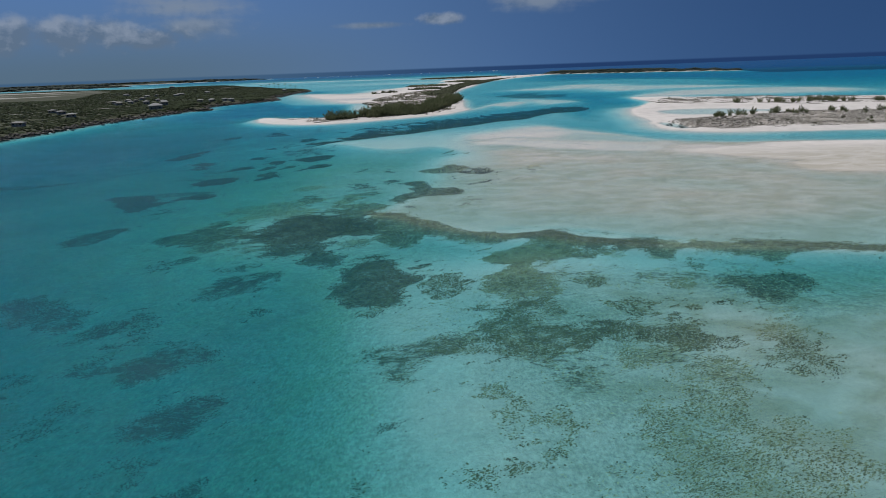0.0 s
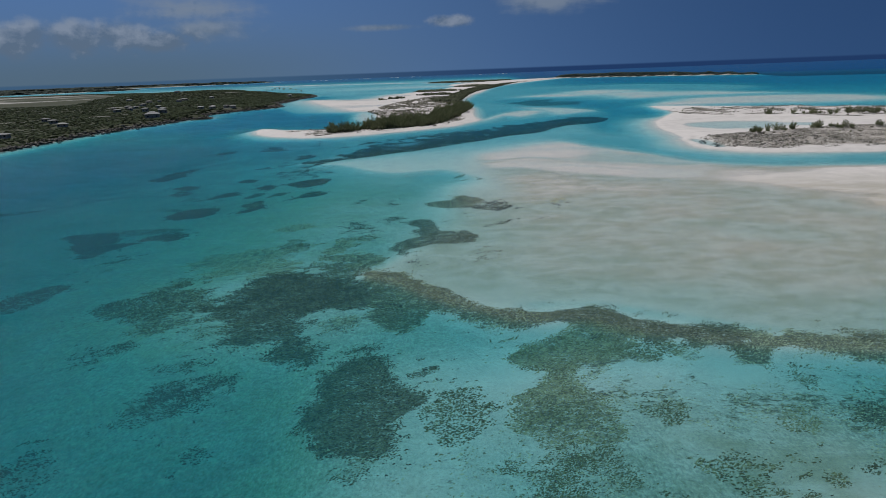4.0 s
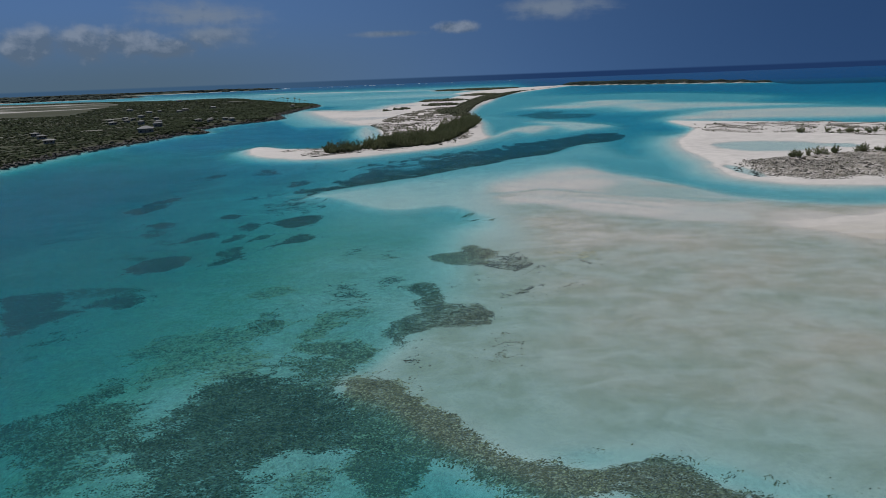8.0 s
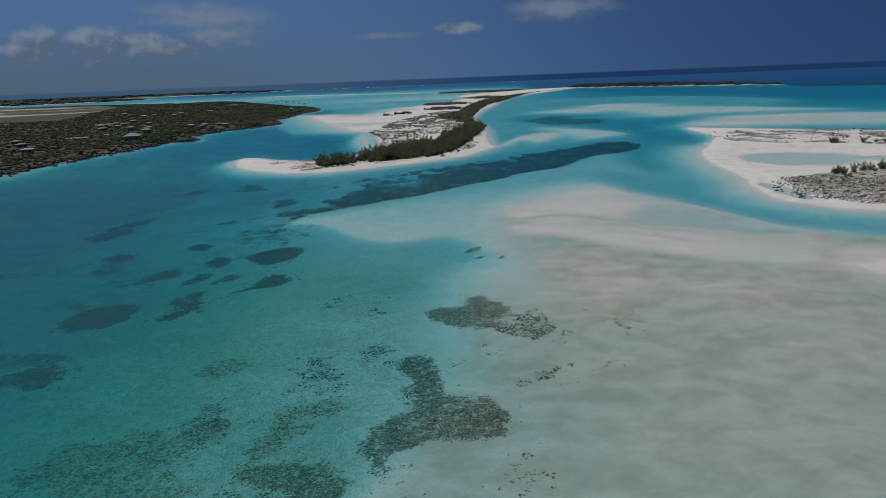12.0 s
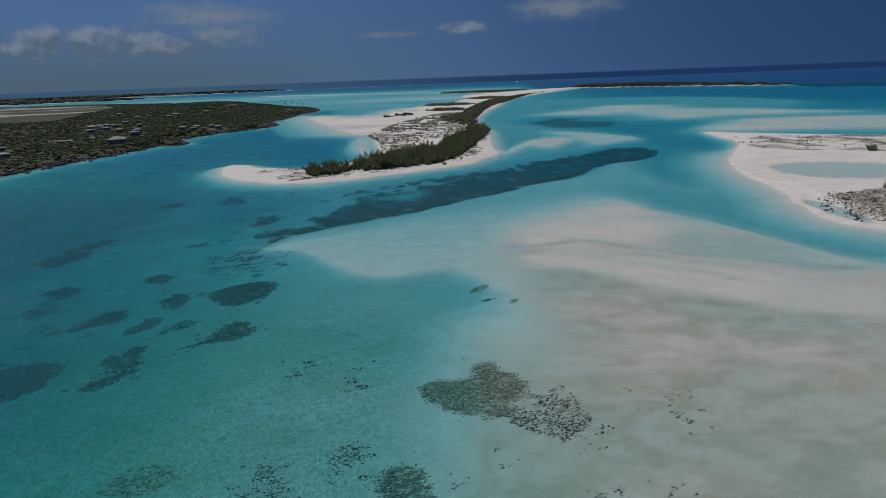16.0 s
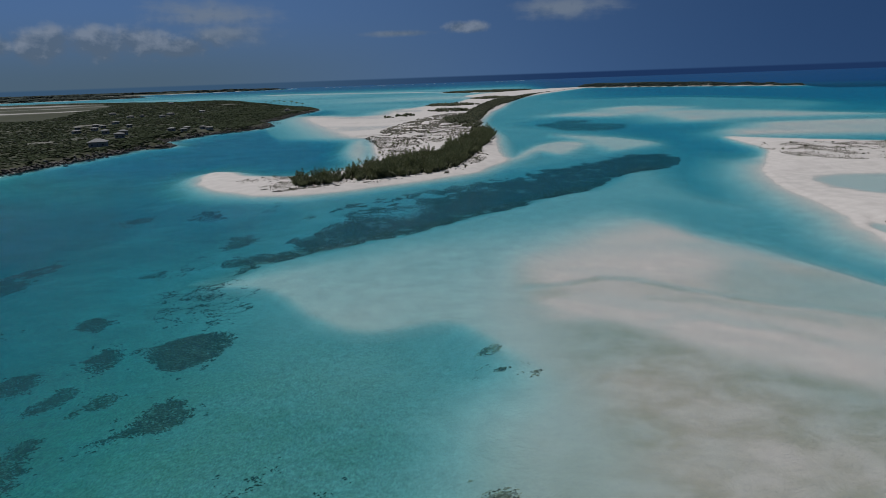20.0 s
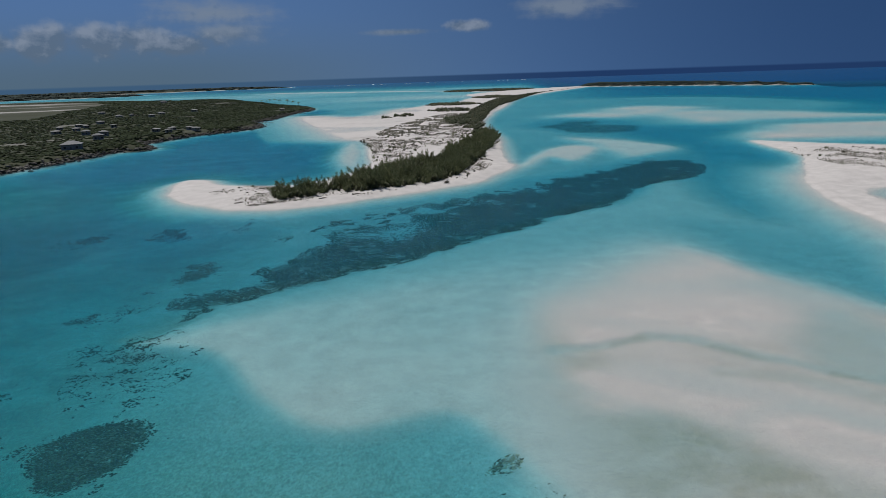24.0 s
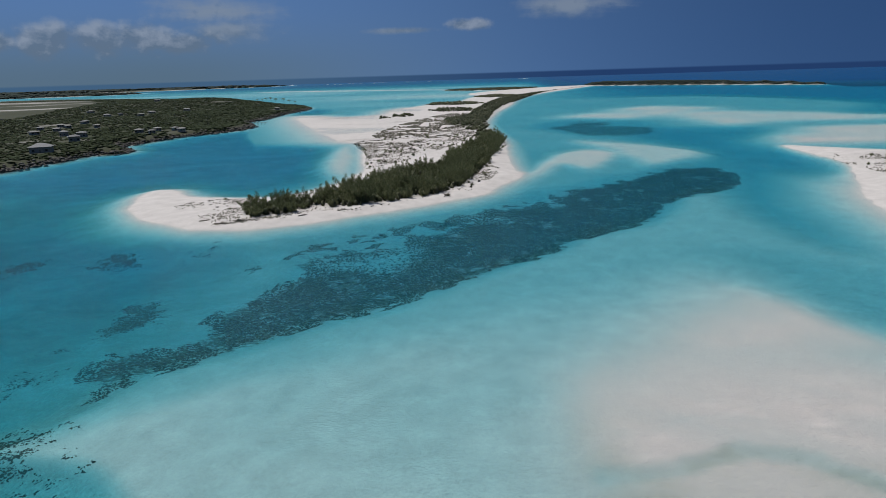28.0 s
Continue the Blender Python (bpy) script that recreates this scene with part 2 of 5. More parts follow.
olive_grass_mat = plain("olive_seagrass", ((0.15, (0.052, 0.042, 0.021)), (0.5, (0.122, 0.100, 0.053)), (0.85, (0.30, 0.255, 0.155))), 0.4, 0.9, 0.1, 9.0, 0.4)
band_mat = plain("channel_seagrass", ((0.2, (0.022, 0.019, 0.013)), (0.55, (0.042, 0.036, 0.025)), (0.9, (0.11, 0.095, 0.065))), 0.15, 0.95, 0.1, 9.0, 0.25)
grass_mat = plain("seagrass", ((0.2, (0.028, 0.024, 0.016)), (0.55, (0.085, 0.07, 0.044)), (0.9, (0.28, 0.24, 0.165))), 0.4, 0.9, 0.1, 9.0, 0.45)
needle_mat = leafy("casuarina_needles", ((0.2, (0.07, 0.086, 0.04)), (0.55, (0.14, 0.16, 0.078)), (0.85, (0.23, 0.235, 0.13))))
bark_mat = plain("grey_bark", ((0.3, (0.05, 0.042, 0.035)), (0.7, (0.14, 0.12, 0.10))), 3.0, 0.9, 0.5)
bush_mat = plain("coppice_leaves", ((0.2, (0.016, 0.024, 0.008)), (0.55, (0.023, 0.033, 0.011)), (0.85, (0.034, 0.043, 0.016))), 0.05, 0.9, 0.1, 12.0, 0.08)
cay_bush_mat = leafy("cay_bush_leaves", ((0.2, (0.045, 0.056, 0.026)), (0.55, (0.10, 0.11, 0.057)), (0.85, (0.19, 0.185, 0.11))), 0.5)
scrub_mat = plain("salt_scrub", ((0.2, (0.045, 0.042, 0.030)), (0.55, (0.115, 0.108, 0.08)), (0.85, (0.25, 0.235, 0.19))), 0.6, 0.9, 0.2)
rubble_mat = plain("grey_rubble", ((0.2, (0.045, 0.042, 0.034)), (0.5, (0.14, 0.132, 0.112)), (0.8, (0.33, 0.31, 0.27))), 0.5, 0.95, 0.4, 9.0, 0.5)
# bush on the far shores, distance haze painted in as a bluer leaf colour
hazed_bush_mat = plain("hazed_far_bush", ((0.2, (0.024, 0.034, 0.026)), (0.55, (0.034, 0.045, 0.036)), (0.85, (0.045, 0.056, 0.045))), 0.02, 0.95, 0.1, 12.0, 0.05)
rock_mat = plain("weathered_limestone", ((0.25, (0.03, 0.028, 0.025)), (0.6, (0.10, 0.095, 0.085)), (0.85, (0.24, 0.22, 0.19))), 0.5, 0.95, 0.6)
wall_mat = plain("limewashed_wall", ((0.3, (0.24, 0.23, 0.205)), (0.7, (0.40, 0.38, 0.345))), 0.7, 0.85, 0.15)
roof_mat = plain("grey_shingle_roof", ((0.3, (0.11, 0.113, 0.113)), (0.7, (0.23, 0.23, 0.225))), 1.2, 0.75, 0.4)
pale_roof_mat = plain("white_lime_roof", ((0.3, (0.13, 0.13, 0.125)), (0.7, (0.27, 0.265, 0.25))), 1.0, 0.8, 0.3)
wood_mat = plain("silvered_timber", ((0.3, (0.13, 0.11, 0.09)), (0.7, (0.30, 0.27, 0.23))), 1.5, 0.85, 0.4)
pane_mat = plain("dark_window_glass", ((0.3, (0.015, 0.02, 0.025)), (0.7, (0.03, 0.035, 0.04))), 0.5, 0.12, 0.02)
foam_mat = plain("breaking_foam", ((0.3, (0.6, 0.64, 0.66)), (0.7, (0.8, 0.82, 0.83))), 0.05, 0.9, 0.3)


# ---- shapes in plan ----
def lattice(ix, iy, seed):
    h = (ix.astype(np.int64) * 374761393 + iy.astype(np.int64) * 668265263 + seed * 974634777) & 0x7FFFFFFF
    h = ((h ^ (h >> 13)) * 1274126177) & 0x7FFFFFFF
    return ((h ^ (h >> 16)) & 0xFFFF) / 65535.0


def value_noise(x, y, seed):
    ix, iy = np.floor(x), np.floor(y)
    u, v = x - ix, y - iy
    u, v = u * u * (3 - 2 * u), v * v * (3 - 2 * v)
    a, b = lattice(ix, iy, seed), lattice(ix + 1, iy, seed)
    c, d = lattice(ix, iy + 1, seed), lattice(ix + 1, iy + 1, seed)
    return (a * (1 - u) + b * u) * (1 - v) + (c * (1 - u) + d * u) * v


def fbm(x, y, size, octaves=4, seed=0):
    """Fractal noise from -1 to 1; size in metres of its largest lumps."""
    total, amp, s = 0.0, 0.5, 1.0 / size
    for k in range(octaves):
        total = total + amp * (2 * value_noise(x * s + 17.3 * k, y * s - 9.1 * k, seed + k) - 1)
        amp, s = amp * 0.5, s * 2.07
    return total


def smooth(lo, hi, v):
    t = np.clip((v - lo) / (hi - lo), 0, 1)
    return t * t * (3 - 2 * t)


def rounded(points, n=4):
    """A closed outline, rounded through its control points."""
    p = np.array(points, float)
    a, b, c, d = np.roll(p, 1, 0), p, np.roll(p, -1, 0), np.roll(p, -2, 0)
    out = []
    for k in range(n):
        t = k / n
        out.append(0.5 * (2 * b + (c - a) * t + (2 * a - 5 * b + 4 * c - d) * t * t + (3 * b - a - 3 * c + d) * t ** 3))
    return np.stack(out, 1).reshape(-1, 2)


def inside(points, x, y, reach=60.0):
    """Metres from each place to the outline: above 0 inside it, below 0 outside; capped at reach."""
    p = rounded(points)
    res = np.full(x.shape, -reach)
    near = (x > p[:, 0].min() - reach) & (x < p[:, 0].max() + reach) & (y > p[:, 1].min() - reach) & (y < p[:, 1].max() + reach)
    qx, qy = x[near], y[near]
    best, odd = np.full(qx.shape, 1e18), np.zeros(qx.shape, bool)
    for (ax, ay), (bx, by) in zip(p, np.roll(p, -1, 0)):
        dx, dy = bx - ax, by - ay
        t = np.clip(((qx - ax) * dx + (qy - ay) * dy) / (dx * dx + dy * dy + 1e-9), 0, 1)
        best = np.minimum(best, (qx - ax - t * dx) ** 2 + (qy - ay - t * dy) ** 2)
        if ay != by:
            odd ^= ((ay > qy) != (by > qy)) & (qx < dx * (qy - ay) / dy + ax)
    res[near] = np.where(odd, 1, -1) * np.minimum(np.sqrt(best), reach * 4)
    return res


CAY = [(-104, 440), (-89, 426), (-66, 417), (-49, 420), (-15, 441), (12, 462), (29, 492), (37, 513), (33, 535), (38, 616), (40, 664), (37, 720), (36, 806), (42, 862),
       (60, 989), (84, 1110), (125, 1344), (200, 1601), (373, 2006), (440, 2180), (247, 2060), (49, 1714), (100, 1450), (53, 1489), (8, 1229), (-26, 1213),
       (-68, 1095), (-74, 999), (-124, 970), (-175, 1015), (-164, 941), (-112, 786), (-76, 689), (-56, 660), (-48, 600), (-39, 532), (-49, 491), (-65, 473),
       (-93, 475), (-104, 479), (-112, 493), (-121, 496), (-123, 482), (-116, 460)]
ISLE = [(192, 590), (187, 556), (182, 515), (162, 476), (143, 438), (133, 402), (128, 375), (124, 345), (118, 325), (117, 308), (122, 298), (132, 288), (165, 277), (250, 262),
        (430, 230), (480, 400), (330, 490), (268, 535), (217, 568)]
HEAD = [(-262, 250), (-252, 376), (-250, 424), (-250, 510), (-240, 570), (-234, 605), (-231, 637), (-213, 650), (-219, 668), (-236, 688), (-231, 724), (-220, 770), (-193, 812), (-192, 866), (-216, 925), (-210, 965),
        (-212, 1078), (-206, 1190), (-230, 1275), (-330, 1437), (-494, 1671), (-890, 2100), (-1500, 2300), (-3000, 2400), (-3600, 1000), (-3000, -300), (-500, -300), (-330, 60)]
# salt pan behind the coppice
PAN = [(-575, 1075), (-640, 1290), (-700, 1450), (-790, 1690), (-1090, 2050), (-1500, 2000), (-1500, 1500), (-1000, 1230), (-740, 1080)]
FARLAND = [(-5200, 2950), (-2400, 2750), (-1700, 2800), (-1350, 3050), (-1500, 3350), (-2600, 3500), (-5200, 3600)]
FARTHER = [(-5200, 4050), (-2600, 3950), (-1500, 4000), (-1050, 4350), (-1500, 4650), (-5200, 4800)]
FARISLE = [(395, 2110), (520, 1985), (640, 1850), (780, 1630), (800, 1660), (700, 1880), (600, 2040), (470, 2190)]
TREES = [(-66, 436), (-63, 448), (-53, 452), (-46, 459), (-39, 464), (-33, 484), (-20, 504), (-7, 535), (5, 571), (20, 633), (34, 676), (38, 656), (32, 607), (25, 565), (16, 513), (5, 474),
         (-6, 461), (-19, 450), (-27, 446), (-36, 444), (-43, 444), (-47, 440), (-52, 434), (-60, 430)]
SCRUB = [(-62, 677), (-35, 690), (-12, 713), (6, 757), (29, 770), (31, 713), (5, 625), (-24, 555), (-37, 537), (-46, 600)]
SCRUB_NORTH = [(-46, 800), (-18, 915), (30, 960), (40, 837), (32, 770), (6, 757), (-12, 713), (-35, 690), (-56, 720)]
LINK = [(16, 640), (32, 668), (37, 720), (35, 806), (41, 862), (52, 950), (38, 960), (22, 860), (14, 760), (24, 720)]
FARSCRUB = [(0, 880), (25, 932), (46, 1103), (114, 1437), (291, 1845), (400, 2090), (367, 2015), (206, 1638), (97, 1207), (62, 1024), (41, 896), (31, 795), (6, 786)]
SPIT_LITTER = [(-96, 452), (-88, 464), (-70, 462), (-60, 452), (-44, 462), (-34, 452), (-20, 446), (0, 466), (8, 478), (4, 470), (-18, 446), (-40, 432), (-58, 425), (-72, 424), (-86, 440)]
DUNE = [(0, 460), (9, 505), (20, 545), (26, 520), (15, 477)]
ISLE_ROCKS = [(127, 322), (134, 340), (165, 351), (188, 358), (235, 362), (330, 330), (330, 260), (200, 280), (145, 289), (133, 296), (128, 308)]
ISLE_TOP = [(180, 500), (196, 545), (268, 522), (330, 470), (330, 400), (251, 412), (223, 446), (182, 468)]
NEAR_FLAT = [(-4, 20), (-8, 60), (-14, 92), (0, 112), (60, 104), (150, 86), (250, -60), (5, -60)]
MAIN_SHOAL = [(-58, 300), (-42, 314), (-15, 336), (29, 374), (70, 385), (84, 350), (89, 308), (105, 270), (150, 235), (300, 190), (300, 90), (130, 92), (52, 111), (37, 117),
              (25, 124), (10, 127), (-4, 141), (-11, 148), (-6, 164), (1, 190), (3, 235), (13, 248), (11, 261), (3, 272), (-12, 268), (-26, 277), (-34, 289), (-42, 296)]
FLATS = [(19, 245), (20, 285), (24, 318), (60, 345), (88, 348), (82, 320), (88, 292), (103, 264), (200, 225), (260, 130), (140, 108), (60, 120), (20, 134), (12, 150), (14, 200)]
RIPPLES = [(22, 308), (40, 314), (74, 307), (97, 271), (103, 255), (88, 236), (59, 250), (33, 276)]
DRY_BANK = [(92, 234), (117, 236), (135, 245), (185, 240), (260, 215), (230, 165), (124, 172), (110, 196), (100, 208)]
SOUTH_CHANNEL = [(72, 385), (91, 371), (104, 353), (113, 332), (119, 312), (124, 298), (134, 284), (165, 272), (260, 250), (400, 215), (400, 198), (260, 231), (152, 256), (124, 262), (106, 276), (99, 291), (89, 308), (77, 333), (68, 366)]
EAST_CHANNEL = [(120, 745), (168, 728), (232, 706), (203, 640), (188, 578), (181, 520), (160, 475), (140, 430), (129, 392), (113, 384), (105, 405), (109, 445), (126, 509), (143, 595), (128, 670)]
LAGOON = [(-400, 60), (-250, 100), (-300, 640), (-230, 860), (-230, 1200), (-170, 1120), (-190, 1000), (-150, 870), (-100, 760), (-68, 690), (-66, 620), (-56, 540), (-80, 490), (-105, 495),
          (-125, 515), (-140, 470), (-118, 420), (-104, 370), (-108, 330), (-125, 250), (-150, 150), (-140, 60)]
WEST_SHOAL = [(-66, 563), (-73, 635), (-69, 679), (-54, 640), (-41, 562), (-42, 520), (-54, 522)]
INNER = [(40, 500), (60, 480), (110, 520), (140, 600), (120, 700), (200, 760), (330, 800), (500, 1000), (420, 1300), (200, 1300), (120, 1200), (70, 960), (42, 800)]
SWIRL = [(26, 501), (42, 528), (63, 585), (84, 602), (95, 578), (81, 540), (68, 523), (60, 540), (45, 510), (29, 490)]
SWIRL_EAST = [(80, 651), (107, 643), (133, 609), (144, 573), (117, 544), (96, 532), (96, 560), (92, 608)]
SHOALS = [[(108, 875), (151, 920), (210, 1006), (259, 1032), (312, 955), (243, 884), (181, 828), (144, 838)],
          [(216, 860), (208, 790), (212, 725), (276, 744), (400, 734), (420, 771), (310, 897), (257, 897)],
          [(-720, 2560), (-300, 2330), (-10, 2110), (70, 2160), (-250, 2440), (-600, 2680)],
          [(192, 620), (230, 671), (285, 714), (420, 690), (400, 560), (249, 580), (207, 590), (192, 592)]]
BAND = [(-56, 309), (-53, 317), (-60, 324), (-60, 335), (-52, 337), (-46, 340), (-48, 348), (-44, 361), (-39, 368), (-38, 380), (-44, 395), (-48, 408), (-37, 413), (-25, 422), (-11, 432), (4, 444), (25, 461), (50, 481),
        (79, 505), (107, 531), (130, 534), (133, 515), (121, 483), (103, 467), (85, 453), (72, 431), (59, 416), (44, 404), (30, 388), (17, 376), (6, 366), (-4, 356), (-15, 348), (-25, 341), (-32, 334), (-40, 327), (-47, 322), (-50, 318)]
NORTH_SLOPE = [(-55, 301), (-44, 308), (-31, 317), (-16, 327), (3, 337), (26, 349), (53, 362), (84, 372), (100, 352), (118, 372), (110, 400), (130, 500), (80, 480), (20, 450), (-20, 400), (-36, 360), (-52, 312)]
# tidal runnels across the flats: line, half width, depth
STREAMS = [([(20, 291), (30, 293), (38, 295), (44, 293), (53, 286), (60, 281), (68, 277), (80, 270), (98, 262)], 2.6, 0.30), ([(44, 281), (53, 278), (58, 275), (72, 266)], 2.8, 0.13),
           ([(43, 268), (51, 270), (56, 266), (66, 258)], 2.8, 0.12), ([(24, 300), (34, 303), (44, 302), (52, 299)], 1.0, 0.06), ([(18, 283), (21, 277), (28, 272), (40, 263)], 2.2, 0.10)]
# bare lobes of sand between the runnels, and the pool behind them
LOBE_NORTH = [(24, 299), (32, 307), (43, 314), (56, 318), (66, 314), (66, 303), (60, 294), (52, 294), (43, 297), (33, 297), (26, 295)]
LOBE_SOUTH = [(22, 285), (31, 289), (40, 288), (47, 283), (52, 276), (60, 269), (74, 260), (92, 246), (86, 232), (66, 238), (52, 249), (44, 258), (34, 270), (23, 273)]
POOL = [(64, 300), (70, 306), (75, 305), (78, 296), (86, 292), (96, 280), (104, 264), (92, 262), (79, 270), (70, 275), (62, 284)]
SPITS = [[(-33, 1218), (8, 1268), (58, 1195), (8, 1165)], [(-25, 1045), (7, 1078), (42, 1022), (7, 1000)], [(50, 1461), (90, 1546), (135, 1486), (85, 1420)], [(-11, 2039), (97, 2165), (256, 2105), (156, 1927)],
         [(-60, 950), (-46, 986), (-36, 951), (-46, 940)], [(-72, 928), (-67, 950), (-60, 926), (-66, 920)]]
BAND_HOLE = [(-33, 387), (-21, 393), (-12, 404), (-4, 398), (-8, 381), (-19, 380)]
MIDBED = [(73, 779), (112, 833), (150, 816), (177, 771), (152, 707), (119, 689), (94, 711)]

# seagrass patches: middle x, y, half width, half length, cover
OVALS = [(-120.1, 319.9, 6.8, 7.2, 1), (-96.6, 279.6, 4.6, 3.2, 1)]
OVALS_NEAR = [(-53.5, 248.7, 3.5, 3.6, 0.6), (-57.9, 232.2, 3.2, 3.0, 0.6), (-121.3, 334.8, 7.2, 8.6, 0.5)]
WEST = [(-91.7, 399.9, 5.9, 4.8, 0.5), (-120.3, 400.0, 6.9, 5.9, 0.4)]
ALL_PATCHES = OVALS + OVALS_NEAR + WEST

RIDGE = [(-12, 146), (-5, 140), (1, 132.5), (7, 126), (12, 122), (16, 121), (20, 121.5), (24, 121), (27, 118), (31, 115.5), (35, 114), (39, 111.5), (43, 109.5), (49, 108), (60, 106), (80, 100), (110, 92)]

# seagrass beds with an outline of their own: kind of growth, cover, soft rim in metres, outline
BEDS = []


def grow(tone, cover, rim, *outline):
    BEDS.append((tone, cover, rim, outline))


grow("deep", 1, 0.7, (-54.1, 267.7), (-51.9, 272.5), (-47.2, 275.6), (-41.4, 274.9), (-38.8, 269.4), (-40.7, 262.4), (-44.6, 258.3), (-50.1, 261.4))
grow("deep", 1, 0.8, (-82.8, 222.9), (-82.7, 229.7), (-79.7, 233.9), (-73.5, 234.7), (-68.5, 231.5), (-68.1, 224.7), (-71.1, 219.8), (-76.9, 219.4))
grow("deep", 0.95, 1, (-79.6, 250.7), (-78.6, 257.2), (-74.8, 262.3), (-70.6, 260.8), (-68.9, 255.7), (-72.3, 252.6), (-76.2, 250.7))
grow("deep", 0.95, 0.8, (-65.5, 245.9), (-64.2, 253.7), (-61.3, 255.5), (-58.9, 252.2), (-61.0, 246.7))
grow("deep", 0.9, 0.8, (-49.1, 235.6), (-45.7, 240.4), (-43.1, 246.0), (-40.4, 248.6), (-36.2, 242.4), (-38.3, 238.1), (-43.4, 237.2))
grow("deep", 0.8, 0.7, (-59.7, 235.3), (-58.6, 239.1), (-55.4, 238.6), (-56.4, 234.5))
grow("deep", 0.95, 0.7, (-64.9, 265.1), (-65.2, 270.8), (-61.4, 270.0), (-57.8, 263.3), (-61.2, 261.3))
grow("deep", 0.95, 0.8, (-78.7, 286.3), (-76.0, 289.0), (-70.9, 286.4), (-70.5, 281.5), (-74.9, 281.5))
grow("deep", 0.7, 0.8, (-60.1, 220.8), (-58.7, 224.8), (-56.4, 226.1), (-53.6, 229.0), (-54.9, 223.0), (-57.3, 220.4))
grow("deep", 0.5, 1.6, (-61.1, 299.3), (-58.4, 307.6), (-52.2, 304.9), (-50.6, 292.3), (-55.6, 290.7))
grow("deep", 0.6, 1, (-98.5, 275.9), (-93.8, 279.4), (-90.1, 274.6), (-94.1, 272.5))
grow("deep", 0.8, 1.2, (-123.4, 315.4), (-116.4, 322.6), (-111.2, 316.5), (-115.6, 308.7))
grow("deep", 0.7, 0.8, (-80.3, 318.9), (-76.7, 324.9), (-73.0, 318.6))
grow("deep", 0.5, 1.2, (-98.4, 266.2), (-96.5, 271.9), (-91.8, 267.4), (-92.3, 260.8))
grow("deep", 0.5, 0.9, (-59.9, 224.9), (-56.9, 230.0), (-53.2, 230.3), (-55.0, 225.1), (-57.7, 222.6))
grow("deep", 0.75, 1.6, (-74.7, 105.8), (-69.7, 107.1), (-60.7, 103.1), (-54.8, 97.1), (-53.2, 92.1), (-57.3, 91.0), (-63.2, 94.5), (-68.2, 95.6))
grow("deep", 0.4, 1.6, (-52.6, 87.7), (-47.9, 89.9), (-46.0, 94.3), (-43.6, 92.1), (-43.9, 85.7), (-49.5, 84.7))
grow("deep", 0.85, 1.2, (-42.0, 76.3), (-38.4, 79.0), (-36.0, 82.8), (-30.9, 81.6), (-29.2, 78.0), (-31.8, 75.2), (-34.8, 72.1), (-37.3, 71.5), (-40.4, 73.7))
grow("deep", 0.4, 1.2, (-47.1, 77.9), (-45.6, 81.6), (-43.0, 80.2), (-42.7, 76.4), (-44.9, 75.6))
grow("deep", 0.9, 1, (-33.3, 59.9), (-32.7, 63.9), (-29.9, 64.9), (-27.4, 66.9), (-24.8, 67.2), (-23.7, 65.2), (-25.9, 62.4), (-26.7, 59.5), (-28.7, 59.3), (-31.5, 59.1))
grow("deep", 0.5, 1.4, (-55.4, 75.3), (-53.3, 76.5), (-49.7, 74.7), (-49.3, 72.1), (-51.7, 70.4), (-52.7, 71.0))
grow("deep", 0.4, 1.2, (-47.8, 63.3), (-45.4, 65.5), (-42.5, 68.5), (-40.7, 67.3), (-41.7, 63.3), (-43.4, 60.1), (-44.8, 58.6))
grow("deep", 0.45, 1, (-33.4, 54.5), (-29.7, 55.6), (-29.3, 53.7), (-32.0, 53.3))
grow("deep", 0.8, 0.9, (-26.3, 48.3), (-24.2, 49.8), (-22.1, 50.9), (-21.3, 49.2), (-21.4, 47.7), (-19.0, 46.8), (-23.0, 46.7), (-26.4, 47.0))
grow("thin", 0.6, 0.6, (-8.0, 47.1), (-7.2, 47.8), (-6.0, 46.4), (-6.4, 45.1), (-7.7, 45.4))
grow("thin", 0.5, 0.5, (-5.9, 55.2), (-4.7, 56.8), (-3.7, 55.2), (-4.5, 54.2))
grow("deep", 0.8, 1.2, (-86.1, 146.8), (-83.7, 155.1), (-76.7, 158.6), (-75.8, 151.5), (-78.4, 144.5), (-82.9, 143.2))
grow("olive", 0.42, 1.2, (3.1, 46.9), (4.6, 48.4), (6.0, 46.2), (4.4, 45.2), (3.5, 45.8))
grow("olive", 0.45, 1, (5.2, 46.3), (8.5, 47.3), (11.7, 50.4), (11.8, 49.2), (8.6, 46.4), (6.1, 45.6))
grow("olive", 0.42, 1.4, (5.7, 59.3), (8.0, 60.8), (9.4, 55.6), (13.1, 57.0), (15.6, 54.4), (13.9, 52.7), (10.2, 53.6), (8.0, 54.2))
grow("olive", 0.5, 1.6, (20.4, 55.0), (23.2, 56.1), (25.4, 57.4), (28.8, 63.0), (31.5, 66.0), (33.9, 65.3), (33.1, 60.8), (30.6, 57.1), (28.4, 54.9), (29.0, 52.7), (32.1, 52.2), (32.3, 49.7), (35.3, 49.6), (36.1, 47.6), (36.3, 43.7), (34.6, 40.1), (20.7, 41.2), (20.5, 44.1), (20.6, 47.0), (19.4, 48.9), (20.1, 52.5))
grow("olive", 0.62, 1, (21.9, 68.6), (26.2, 69.7), (27.0, 65.6), (24.1, 63.3), (21.6, 64.4))
grow("olive", 0.55, 1.3, (36.2, 64.0), (40.6, 66.8), (43.4, 69.3), (44.5, 66.4), (43.2, 62.2), (43.9, 59.2), (41.2, 60.2), (39.0, 61.8), (36.3, 62.6))
grow("olive", 0.3, 1.6, (41.9, 75.3), (46.9, 78.3), (47.8, 74.6), (43.4, 68.9), (40.9, 70.0))
